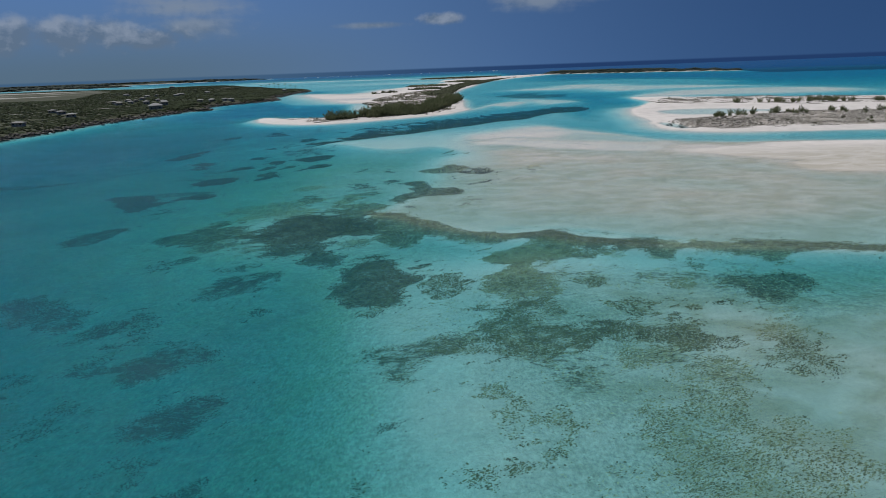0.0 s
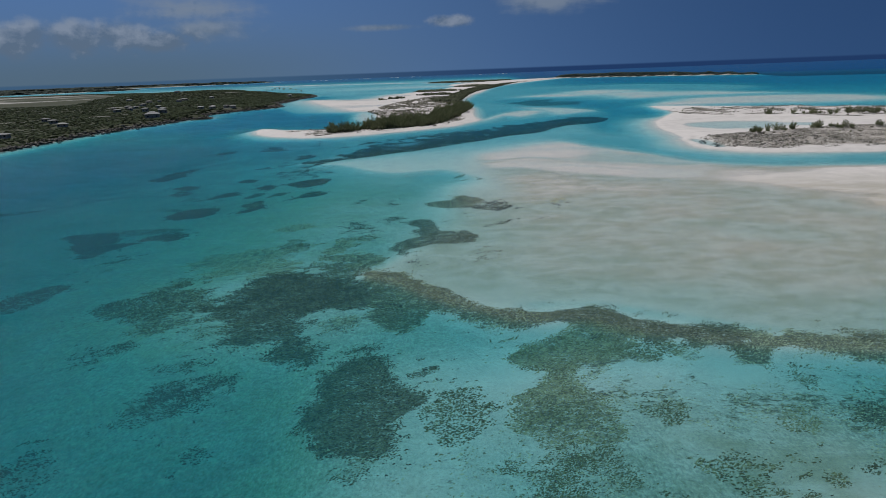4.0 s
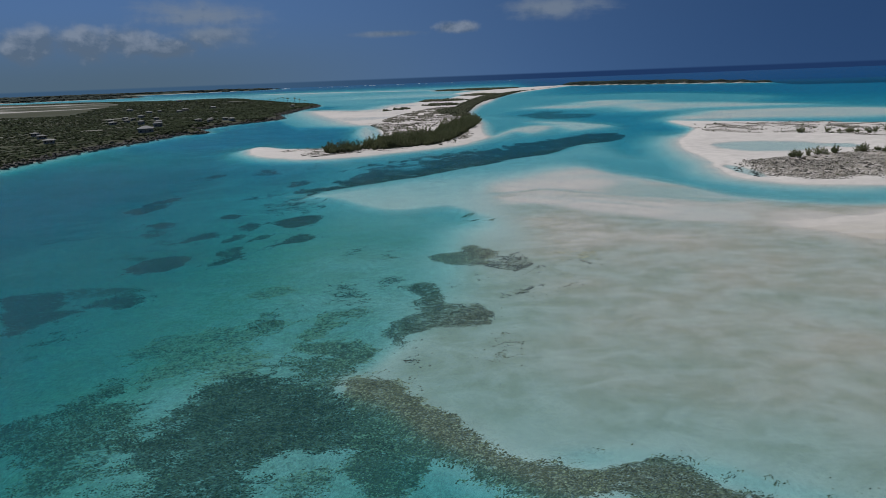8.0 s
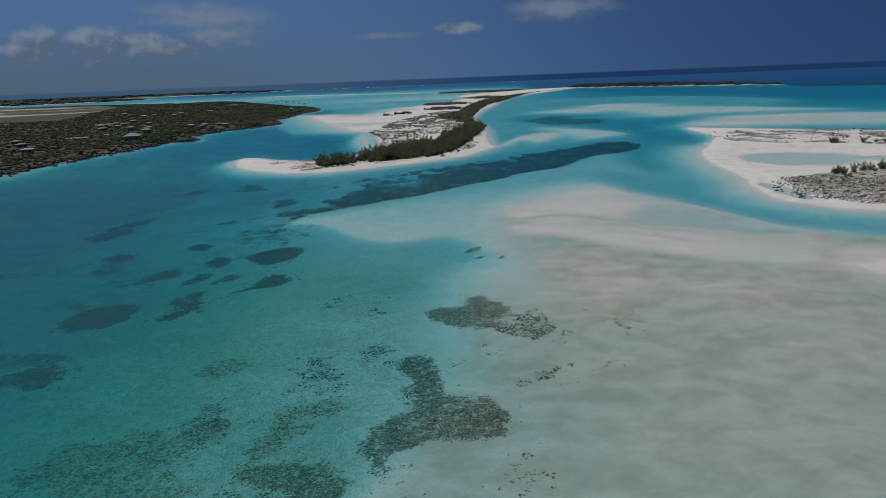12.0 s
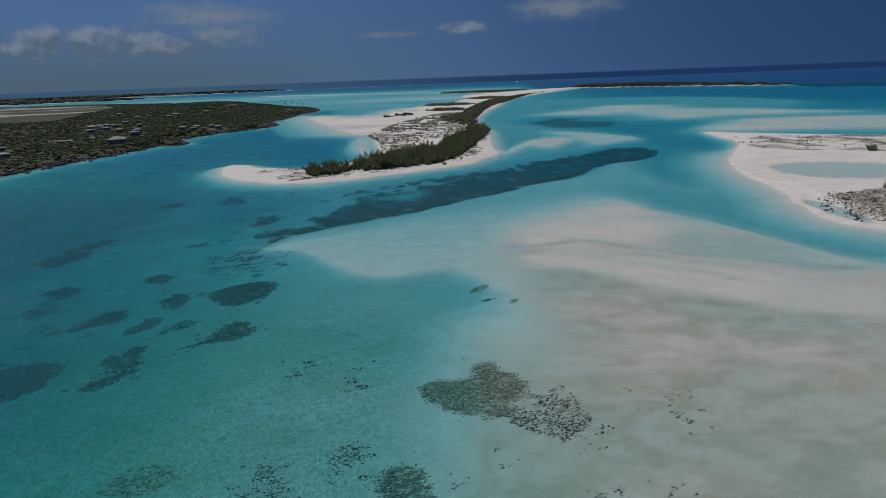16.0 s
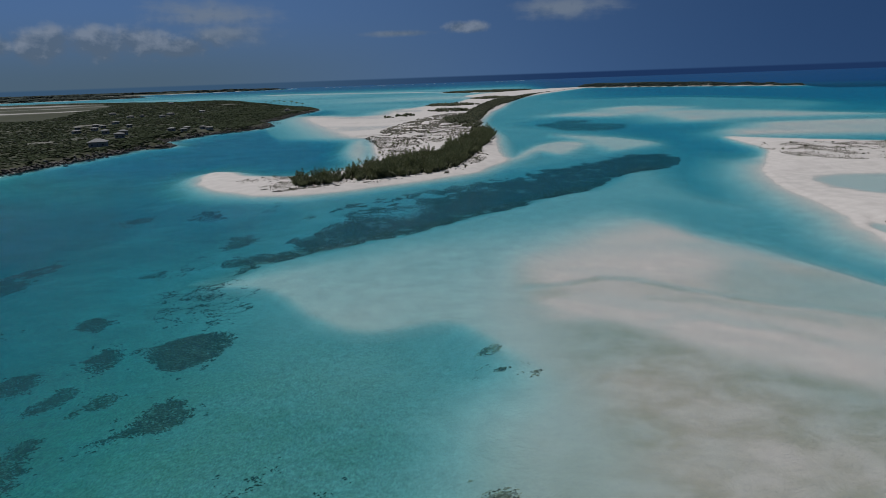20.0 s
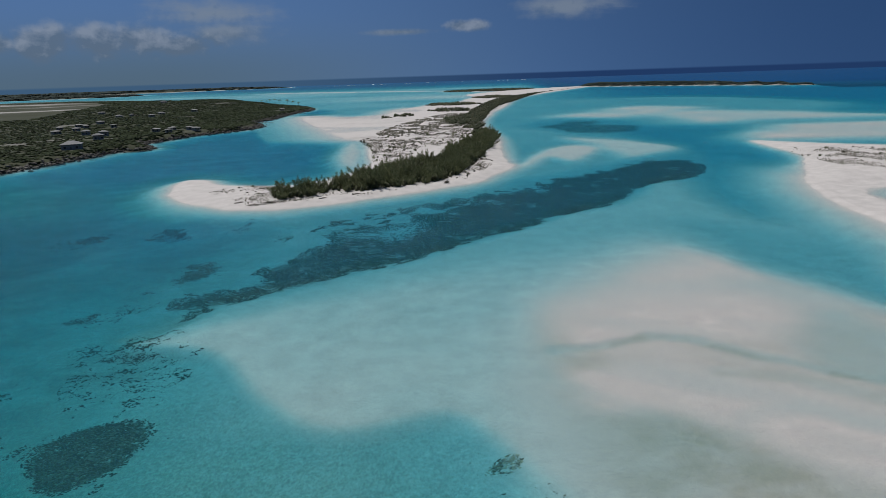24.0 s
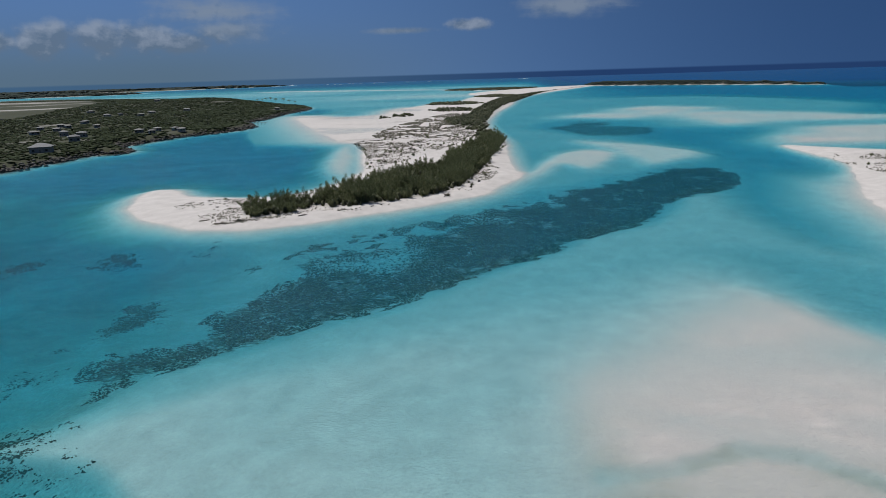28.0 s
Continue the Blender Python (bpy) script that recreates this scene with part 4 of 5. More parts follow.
def terrain(x, y):
    """Height of the sea floor and the land, and how far it is overgrown."""
    wx, wy = x + 5 * fbm(x, y, 26, 4, 3), y + 6 * fbm(x, y, 30, 4, 5)
    depth = 2.1 + 0.4 * fbm(x, y, 60, 3, 7) + 0.25 * fbm(x * 0.5, y * 1.6, 9, 3, 8)

    def lay(shape, value, soft, amount=1.0, warped=1.0):
        nonlocal depth
        d = inside(shape, x + (wx - x) * warped, y + (wy - y) * warped)
        w = smooth(-soft, soft, d) * amount
        depth = depth * (1 - w) + value * w
    depth = depth + 2.5 * smooth(-26, -95, x) * smooth(480, 420, y) + 1.9 * smooth(135, 60, y) * smooth(2, -30, x)
    depth = depth - 0.55 * smooth(-50, -10, x) * smooth(300, 270, y) * smooth(130, 160, y)
    rim = smooth(34, 10, np.hypot((x + 24) * 0.9, y - 136)) + smooth(9, 4, away(RIDGE, x, y))
    depth = depth + (1.25 - depth) * 0.8 * np.minimum(rim, 1)
    # the banks fall away to the ocean
    fall = y + 0.75 * (x - 250) + 60 * fbm(x, y, 300, 3, 9)
    ocean = smooth(540, 1500, fall) * smooth(60, 420, x - (y - 900) * 0.12)
    depth = depth * (1 - ocean) + (5.0 + 22 * smooth(1900, 3000, fall)) * ocean
    north = smooth(2300, 3600, y + 0.25 * x)
    depth = depth + (2 + 4 * smooth(3000, 4600, y)) * north * (1 - ocean)
    bank = smooth(800, 1100, y) * smooth(150, 60, x - (y - 900) * 0.12) * smooth(3000, 2300, y)
    depth = depth * (1 - bank) + (1.5 + 1.5 * fbm(x * 0.3, y * 0.7, 160, 4, 10)) * bank
    lay(LAGOON, 4.4 + 3.0 * smooth(-85, -130, x) * smooth(470, 360, y) + 0.7 * fbm(x * 0.6, y * 1.5, 24, 4, 11), 26)
    lay(WEST_SHOAL, 0.3, 13)
    lay(INNER, 2.0 + 0.4 * fbm(x, y, 40, 3, 12), 34)
    lay(NEAR_FLAT, 1.12 - 0.2 * smooth(-5, 25, x) + 0.5 * fbm(x, y, 18, 4, 93) - 0.38 * smooth(10, 45, x) * smooth(80, 50, y) + 0.8 * smooth(30, 55, x) * smooth(72, 92, y), 14)
    lay(MAIN_SHOAL, 0.66 + 0.32 * smooth(275, 330, y) * smooth(80, 30, x) + 0.16 * fbm(x, y, 22, 4, 13), 2.2 + 10 * smooth(262, 240, y) * smooth(150, 175, y) * smooth(60, 30, x), 1.0, 0.3)
    crest = smooth(5.5, 1.5, away(RIDGE, x + 2 * fbm(x, y, 7, 3, 94), y))
    depth = depth + (0.6 - depth) * crest
    lay(NORTH_SLOPE, 1.55, 5 + 10 * smooth(-40, 10, x), 1.0, 0.5)
    lay(FLATS, 0.24 + 0.06 * smooth(235, 170, y) + 0.36 * fbm(x * 0.7, y, 24, 5, 14), 15)
    along, across = x * 0.87 - y * 0.5, x * 0.5 + y * 0.87
    ridge_lines = 1 - 2.6 * np.abs(fbm(along * 0.32, across, 9, 4, 16))
    lay(RIPPLES, 0.10 - 0.03 * ridge_lines + 0.10 * fbm(along * 0.4, across, 16, 4, 15), 8)
    lay(POOL, 0.42 + 0.2 * fbm(along * 0.5, across, 9, 4, 98), 4)
    lay(LOBE_NORTH, 0.08 - 0.08 * ridge_lines, 7, 1.0, 0.4)
    lay(LOBE_SOUTH, 0.10 - 0.08 * ridge_lines + 0.06 * fbm(along * 0.5, across, 12, 4, 99), 5, 1.0, 0.5)
    runnel = np.zeros(x.shape)
    for line, wide, cut in STREAMS:
        w = smooth(wide, wide * 0.25, away(line, x + 2.5 * fbm(x, y, 9, 4, 91), y + 2.5 * fbm(x, y, 9, 4, 92)))
        depth, runnel = depth + 0.7 * cut * w, np.maximum(runnel, w * (0.9 if cut > 0.2 else 0.45))
    lay(SOUTH_CHANNEL, 1.9, 10)
    lay(EAST_CHANNEL, 3.5 + 0.5 * fbm(x, y, 20, 3, 17), 20)
    lay(SWIRL_EAST, 0.62 + 0.2 * fbm(x, y, 14, 3, 88), 10)
    lay(SWIRL, 0.36 + 0.15 * fbm(x, y, 14, 3, 18), 7)
    for shape, d in zip(SHOALS, (0.55, 0.6, 0.3, 0.34)):
        lay(shape, d + 0.6 * fbm(x, y * 0.6, 46, 4, 19), 32)
    lay(BAND, 2.9 + 0.2 * fbm(x, y, 9, 3, 20), 6, 1.0)
    lay(MIDBED, 2.9, 14)
    lay(DRY_BANK, -0.10 + (-0.04) * ridge_lines + 0.16 * fbm(x * 0.5, y * 1.3, 16, 4, 21), 11)
    z = -depth

    def rise(shape, top, slope, beach, reach=60.0, jag=1.0, size=13.0):
        """Land out of the water, with a beach that runs out under it."""
        nonlocal z
        jx, jy = x + jag * 2.2 * fbm(x, y, size, 4, 51), y + jag * 2.8 * fbm(x, y, size, 4, 53)
        d = inside(shape, jx, jy, reach)
        land = np.where(d > 0, np.minimum(top, slope * d + 0.02), beach * d)
        z = np.where(d > -reach + 1, np.maximum(z, land), z)
        return d
    dunes = 0.5 + 0.5 * fbm(x, y, 16, 4, 23)
    low = smooth(-10, -60, x - (y - 640) * 0.05) * smooth(600, 690, y)
    wide = smooth(-20, -70, x) * smooth(600, 700, y)
    cay = rise(CAY, (0.35 + 1.5 * dunes) * (1 - low) + low * (0.06 + 0.34 * fbm(x * 0.6, y, 60, 5, 24)), 0.13 - 0.09 * low, 0.17 - 0.135 * wide)
    for spit in SPITS:
        rise(spit, 0.8, 0.1, 0.08)
    isle = rise(ISLE, 0.5 + 1.6 * dunes, 0.11, 0.30 - 0.215 * smooth(185, 140, x))
    for cx, cy, rx, ry in ((177, 402, 27, 24), (211, 392, 9, 9), (126, 322, 4, 16)):
        r = np.hypot((x - cx) / rx, (y - cy) / ry) + 0.25 * fbm(x, y, 12, 3, 25)
        z = z + (np.minimum(z, 0.10) - z) * smooth(2.0, 1.4, r) * (isle > 4)
        z = z + (-0.42 - z) * smooth(1.15, 0.85, r) * (isle > 0.5)
    hill = 3 + 2.2 * fbm(x, y, 120, 4, 26) + 9 * np.exp(-((x + 540) / 150) ** 2 - ((y - 1560) / 260) ** 2)
    head = rise(HEAD, hill, 0.45, 0.2, 120.0, 1.6)
    far = np.maximum(rise(FARLAND, 5 + 3 * fbm(x, y, 300, 3, 27), 0.05, 0.02, 60.0, 90.0, 420.0), rise(FARTHER, 9 + 4 * fbm(x, y, 300, 3, 28), 0.05, 0.02, 60.0, 130.0, 600.0))
    long_isle = rise(FARISLE, 8 + 9 * fbm(x, y, 150, 3, 29), 0.35, 0.15, 60.0, 3.0)
    algae = smooth(-6, 10, inside(FLATS, wx, wy)) * smooth(0.02, -0.12, z) * smooth(312, 292, y) * (1 - 0.6 * smooth(-4, 6, inside(RIPPLES, wx, wy))) * (1 - 0.9 * smooth(-3, 4, np.maximum(inside(LOBE_NORTH, wx, wy), inside(LOBE_SOUTH, wx, wy))))
    algae = np.maximum(algae, 0.95 * smooth(-3, 8, inside(MAIN_SHOAL, wx, wy)) * smooth(245, 200, y))
    algae = np.maximum(algae, 1.2 * smooth(-8, 26, x) * smooth(104, 84, y) * smooth(-60, 0, y))
    algae = np.maximum(algae, 0.75 * smooth(300, 225, y) * smooth(12, -4, inside(MAIN_SHOAL, wx, wy)) * smooth(-230, -110, x) * smooth(10, -16, x))
    algae = np.maximum(algae, 0.9 * runnel * smooth(-0.1, 0.3, fbm(x, y, 8, 3, 89)))
    turf = np.zeros(x.shape)
    close = (np.abs(x) < 150) & (y > -10) & (y < 420)
    qx, qy = x[close], y[close]
    t = np.zeros(qx.shape)
    for spot in ALL_PATCHES:
        at = (np.abs(qx - spot[0]) < 2 * spot[2] + 3) & (np.abs(qy - spot[1]) < 2 * spot[3] + 3)
        t[at] = np.maximum(t[at], smooth(-0.2, 0.6, in_patch(spot, qx[at], qy[at])) * (0.12 + 0.62 * spot[4]))
    for tone, cover, rim, shape in BEDS:
        p = np.array(shape)
        at = (qx > p[:, 0].min() - 6) & (qx < p[:, 0].max() + 6) & (qy > p[:, 1].min() - 6) & (qy < p[:, 1].max() + 6)
        t[at] = np.maximum(t[at], 0.68 * cover * smooth(-0.7, 1.3, in_bed(shape, qx[at], qy[at], rim)))
    turf[close] = t
    band = 0.64 * smooth(-3, 7, inside(BAND, wx * 0.4 + x * 0.6, wy * 0.4 + y * 0.6)) * (1 - 0.7 * smooth(-4, 5, inside(BAND_HOLE, wx, wy)))
    band = band * (1 - 0.8 * thinned(x, y))
    turf = np.maximum(turf, np.maximum(band, 0.62 * smooth(-8, 16, inside(MIDBED, x + 26 * fbm(x, y, 70, 4, 96), y + 40 * fbm(x, y, 70, 4, 97)))))
    drift = smooth(0.10, 0.42, fbm(x * 0.55, y * 1.3, 22, 4, 61)) * smooth(-50, -75, x) * smooth(330, 240, y) * (z < -1.5)
    turf = np.maximum(turf, 0.6 * drift)
    sparse = smooth(-0.05, 0.35, fbm(x, y, 16, 5, 64)) * smooth(-12, 12, x) * smooth(112, 100, y) * smooth(20, 40, y)
    turf = np.maximum(turf, 0.5 * sparse)
    turf = np.maximum(turf, 0.55 * smooth(-2, 5, inside(ISLE_ROCKS, wx, wy)))
    turf = np.maximum(turf, 0.35 * np.maximum(smooth(-4, 5, inside(ISLE_TOP, wx, wy)), smooth(-4, 5, inside(SCRUB, wx, wy))))
    soil = np.maximum(smooth(-3.5, -1.5, head) * smooth(-0.55, -0.3, z), smooth(5, 30, far) * smooth(-0.12, 0.06, z))
    soil = np.maximum(soil, smooth(-1, 2, long_isle))
    pan = smooth(-0.12, 0.3, fbm(x * 0.3, y, 110, 5, 68)) * smooth(-14, 22, inside(PAN, x + 40 * fbm(x, y, 140, 4, 63), y + 60 * fbm(x, y, 140, 4, 65)) - 26 * np.abs(fbm(x * 0.25, y, 90, 3, 62)))
    wet = smooth(0.0, 0.4, fbm(x * 0.5, y, 30, 5, 67)) * low * (cay > 0)
    turf = np.maximum(turf, 0.45 * wet)
    clear = 0.5 * smooth(0.36, 0.5, fbm(x, y, 46, 4, 66)) * smooth(8, 20, head) * smooth(2200, 900, y)
    soil = soil * (1 - 0.65 * pan) * (1 - 0.5 * clear)
    wood = np.maximum(smooth(-2, 3, inside(TREES, x, y)) * 0.45, smooth(-6, 6, inside(FARSCRUB, x, y)) * 0.6)
    return z, algae, turf, np.maximum(soil, wood)


def axis(lo, hi, step, grow_lo, grow_hi, end_lo, end_hi):
    mid = list(np.arange(lo, hi, step))
    a, s = [], step
    while (a[-1] if a else lo) > end_lo:
        s *= grow_lo
        a.append((a[-1] if a else lo) - s)
    b, s = [], step
    while (b[-1] if b else hi) < end_hi:
        s *= grow_hi
        b.append((b[-1] if b else hi - step) + s)
    return np.array(a[::-1] + mid + b)


def sheet(name, x, y, z, mat, **layers):
    ny, nx = x.shape
    i = np.arange(nx * ny).reshape(ny, nx)
    quads = np.stack([i[:-1, :-1], i[:-1, 1:], i[1:, 1:], i[1:, :-1]], -1).reshape(-1, 4)
    me = bpy.data.meshes.new(name)
    me.vertices.add(nx * ny)
    me.vertices.foreach_set("co", np.stack([x, y, z], -1).astype(np.float32).ravel())
    me.loops.add(quads.size)
    me.loops.foreach_set("vertex_index", quads.astype(np.int32).ravel())
    me.polygons.add(len(quads))
    me.polygons.foreach_set("loop_start", np.arange(0, quads.size, 4, dtype=np.int32))
    me.update(calc_edges=True)
    me.polygons.foreach_set("use_smooth", np.ones(len(quads), bool))
    for key, v in layers.items():
        me.attributes.new(key, "FLOAT", "POINT").data.foreach_set("value", v.astype(np.float32).ravel())
    me.materials.append(mat)
    return new(name, me)


gx, gy = np.meshgrid(axis(-118, 150, 0.9, 1.05, 1.05, -6000, 6000), axis(30, 320, 0.85, 1.25, 1.013, -5500, 6000))
gz, algae, turf, soil = terrain(gx, gy)
clear_sea = smooth(170, 350, gy + 0.4 * gx + 1.5 * np.minimum(gx + 30, 0) * smooth(620, 420, gy) + 30 * fbm(gx, gy, 80, 3, 100))
tagged(sheet("ground", gx, gy, gz, sand_mat, algae=algae, turf=turf, soil=soil, clear_sea=clear_sea * smooth(-75, -15, gx)), "pale coral sand sea floor, flats, beaches and low islands", "ground", kind="structure")
tagged(sheet("water", gx, gy, gz * 0, water_mat, depth=np.maximum(-gz, 0), clear_sea=clear_sea), "clear turquoise shallow sea with fine ripples", "water", kind="structure")


def heights(px, py):
    """Ground height under places, between the four nearest corners of the sheet."""
    px, py, xs, ys = np.asarray(px, float), np.asarray(py, float), gx[0], gy[:, 0]
    i, j = np.clip(np.searchsorted(xs, px) - 1, 0, len(xs) - 2), np.clip(np.searchsorted(ys, py) - 1, 0, len(ys) - 2)
    u, v = (px - xs[i]) / (xs[i + 1] - xs[i]), (py - ys[j]) / (ys[j + 1] - ys[j])
    return (gz[j, i] * (1 - u) + gz[j, i + 1] * u) * (1 - v) + (gz[j + 1, i] * (1 - u) + gz[j + 1, i + 1] * u) * v


# ---- building helpers ----
def link_mesh(name, verts, faces, mat, parent=None, smooth_faces=False):
    me = bpy.data.meshes.new(name)
    me.from_pydata([tuple(v) for v in verts], [], [tuple(f) for f in faces])
    me.materials.append(mat)
    if smooth_faces:
        me.polygons.foreach_set("use_smooth", [True] * len(me.polygons))
    ob = new(name, me)
    ob.parent = parent
    return ob


def part(name, bm, mat, parent, label=""):
    me = bpy.data.meshes.new(name)
    bm.to_mesh(me)
    bm.free()
    me.materials.append(mat)
    ob = new(name, me)
    ob.parent = parent
    return tagged(ob, label)


def empty(name, at=(0, 0, 0), turn=0.0):
    ob = new(name)
    ob.matrix_basis = pose(*at, 0, 0, turn)
    return ob


def box(bm, x0, y0, z0, x1, y1, z1, bevel=0.0):
    r = bmesh.ops.create_cube(bm, size=1, matrix=Matrix.Translation(((x0 + x1) / 2, (y0 + y1) / 2, (z0 + z1) / 2)) @ Matrix.Diagonal((x1 - x0, y1 - y0, z1 - z0, 1)))
    if bevel:
        bmesh.ops.bevel(bm, geom=list({e for v in r["verts"] for e in v.link_edges}), offset=bevel, segments=1, affect="EDGES")


def tube(verts, faces, a, b, ra, rb, sides=6):
    """A tapered branch from a to b, added to the lists."""
    a, b = Vector(a), Vector(b)
    w = (b - a).normalized()
    u = w.orthogonal().normalized()
    v = w.cross(u)
    k = len(verts)
    for c, r in ((a, ra), (b, rb)):
        for s in range(sides):
            t = 2 * math.pi * s / sides
            verts.append(c + u * (r * math.cos(t)) + v * (r * math.sin(t)))
    for s in range(sides):
        e = (s + 1) % sides
        faces.append((k + s, k + e, k + sides + e, k + sides + s))


def clumps(name, px, py, pz, radius, height, mat, rng, sides=5, rings=1, drawn=1.0, along=0.0):
    """Many small ragged tufts in one mesh: a rim on the ground, rings of leaves and a crooked top."""
    n = len(px)
    k = sides * (rings + 1) + 1
    ang = np.arange(sides) * 2 * math.pi / sides
    v = np.zeros((n, k, 3))
    for r in range(rings + 1):
        f = r / (rings + 1)
        wide = (1.0, 1.05, 0.7)[r] if rings > 1 else (1.0, 0.8)[r]
        a = ang[None, :] + rng.uniform(0, 6.28, (n, 1)) * (r == 0) + 0.4 * r + rng.uniform(-0.35, 0.35, (n, sides))
        rad = radius[:, None] * wide * rng.uniform(0.55, 1.3, (n, sides))
        v[:, r * sides:(r + 1) * sides, 0] = px[:, None] + rad * np.cos(a)
        v[:, r * sides:(r + 1) * sides, 1] = py[:, None] + rad * np.sin(a)
        v[:, r * sides:(r + 1) * sides, 2] = pz[:, None] + height[:, None] * f * rng.uniform(0.6, 1.35, (n, sides)) - 0.05
    v[:, -1, 0] = px + radius * rng.uniform(-0.4, 0.4, n)
    v[:, -1, 1] = py + radius * rng.uniform(-0.4, 0.4, n)
    v[:, -1, 2] = pz + height * rng.uniform(0.8, 1.2, n)
    if drawn != 1.0:
        a = along + rng.normal(0, 0.5, n)
        c, s = np.cos(a)[:, None], np.sin(a)[:, None]
        dx, dy = v[:, :, 0] - px[:, None], v[:, :, 1] - py[:, None]
        u, w = (dx * c + dy * s) * drawn, (dy * c - dx * s) / drawn
        v[:, :, 0], v[:, :, 1] = px[:, None] + u * c - w * s, py[:, None] + u * s + w * c
    tri = []
    for r in range(rings):
        for s in range(sides):
            e = (s + 1) % sides
            a, b, c, d = r * sides + s, r * sides + e, (r + 1) * sides + e, (r + 1) * sides + s
            tri += [(a, b, c), (a, c, d)]
    tri += [(rings * sides + s, rings * sides + (s + 1) % sides, k - 1) for s in range(sides)]
    faces = (np.arange(n)[:, None, None] * k + np.array(tri)[None]).reshape(-1, 3)
    me = bpy.data.meshes.new(name)
    me.vertices.add(n * k)
    me.vertices.foreach_set("co", v.astype(np.float32).ravel())
    me.loops.add(faces.size)
    me.loops.foreach_set("vertex_index", faces.astype(np.int32).ravel())
    me.polygons.add(len(faces))
    me.polygons.foreach_set("loop_start", np.arange(0, faces.size, 3, dtype=np.int32))
    me.update(calc_edges=True)
    me.materials.append(mat)
    return new(name, me)


def scatter(shape, gap, rng, margin=0.0):
    """Even random places inside an outline."""
    p = rounded(shape)
    lo, hi = p.min(0), p.max(0)
    nx, ny = int((hi[0] - lo[0]) / gap) + 1, int((hi[1] - lo[1]) / gap) + 1
    x, y = np.meshgrid(lo[0] + gap * np.arange(nx), lo[1] + gap * np.arange(ny))
    x, y = x.ravel() + rng.uniform(-0.5, 0.5, x.size) * gap, y.ravel() + rng.uniform(-0.5, 0.5, y.size) * gap
    keep = inside(shape, x, y) > margin
    return x[keep], y[keep]


def around(shape, gap, rng):
    """Even random places in and close round an outline."""
    p = np.array(shape)
    lo, hi = p.min(0) - 3, p.max(0) + 3
    x, y = np.meshgrid(np.arange(lo[0], hi[0], gap), np.arange(lo[1], hi[1], gap))
    x, y = x.ravel() + rng.uniform(-0.6, 0.6, x.size) * gap, y.ravel() + rng.uniform(-0.6, 0.6, y.size) * gap
    keep = inside(shape, x, y) > -4
    return x[keep], y[keep]


# ---- seagrass on the sea floor ----
def seagrass(name, label, x, y, rng, size=0.42, mat=grass_mat):
    if len(x) < 4:
        return None
    s = size * rng.uniform(0.5, 1.5, len(x))
    return tagged(clumps(name, x, y, heights(x, y), s, s * rng.uniform(0.35, 0.8, len(x)), mat, rng, 5, 0, 1.5, 0.25), label, "seagrass", "seagrass patches on the sand", "stuff")


def patch_points(spot, rng, gap):
    cx, cy, rx, ry, cover = spot
    nx, ny = int(3.4 * rx / gap) + 1, int(3.4 * ry / gap) + 1
    x, y = np.meshgrid(cx + gap * (np.arange(nx) - nx / 2), cy + gap * (np.arange(ny) - ny / 2))
    x, y = x.ravel() + rng.uniform(-0.6, 0.6, x.size) * gap, y.ravel() + rng.uniform(-0.6, 0.6, y.size) * gap
    d = in_patch(spot, x, y)
    grain = 0.5 + fbm(x, y, 1.6, 3, 71) * 0.75 + fbm(x, y, 6.0, 2, 72) * 0.35 + rng.uniform(-0.22, 0.22, x.size)
    keep = grain < 1.3 * cover * smooth(-0.28, 0.42, d) + 0.05 * (d > -0.3) - 0.02
    return x[keep], y[keep]


def near_gap(y):
    return 0.30 if y < 230 else 0.36


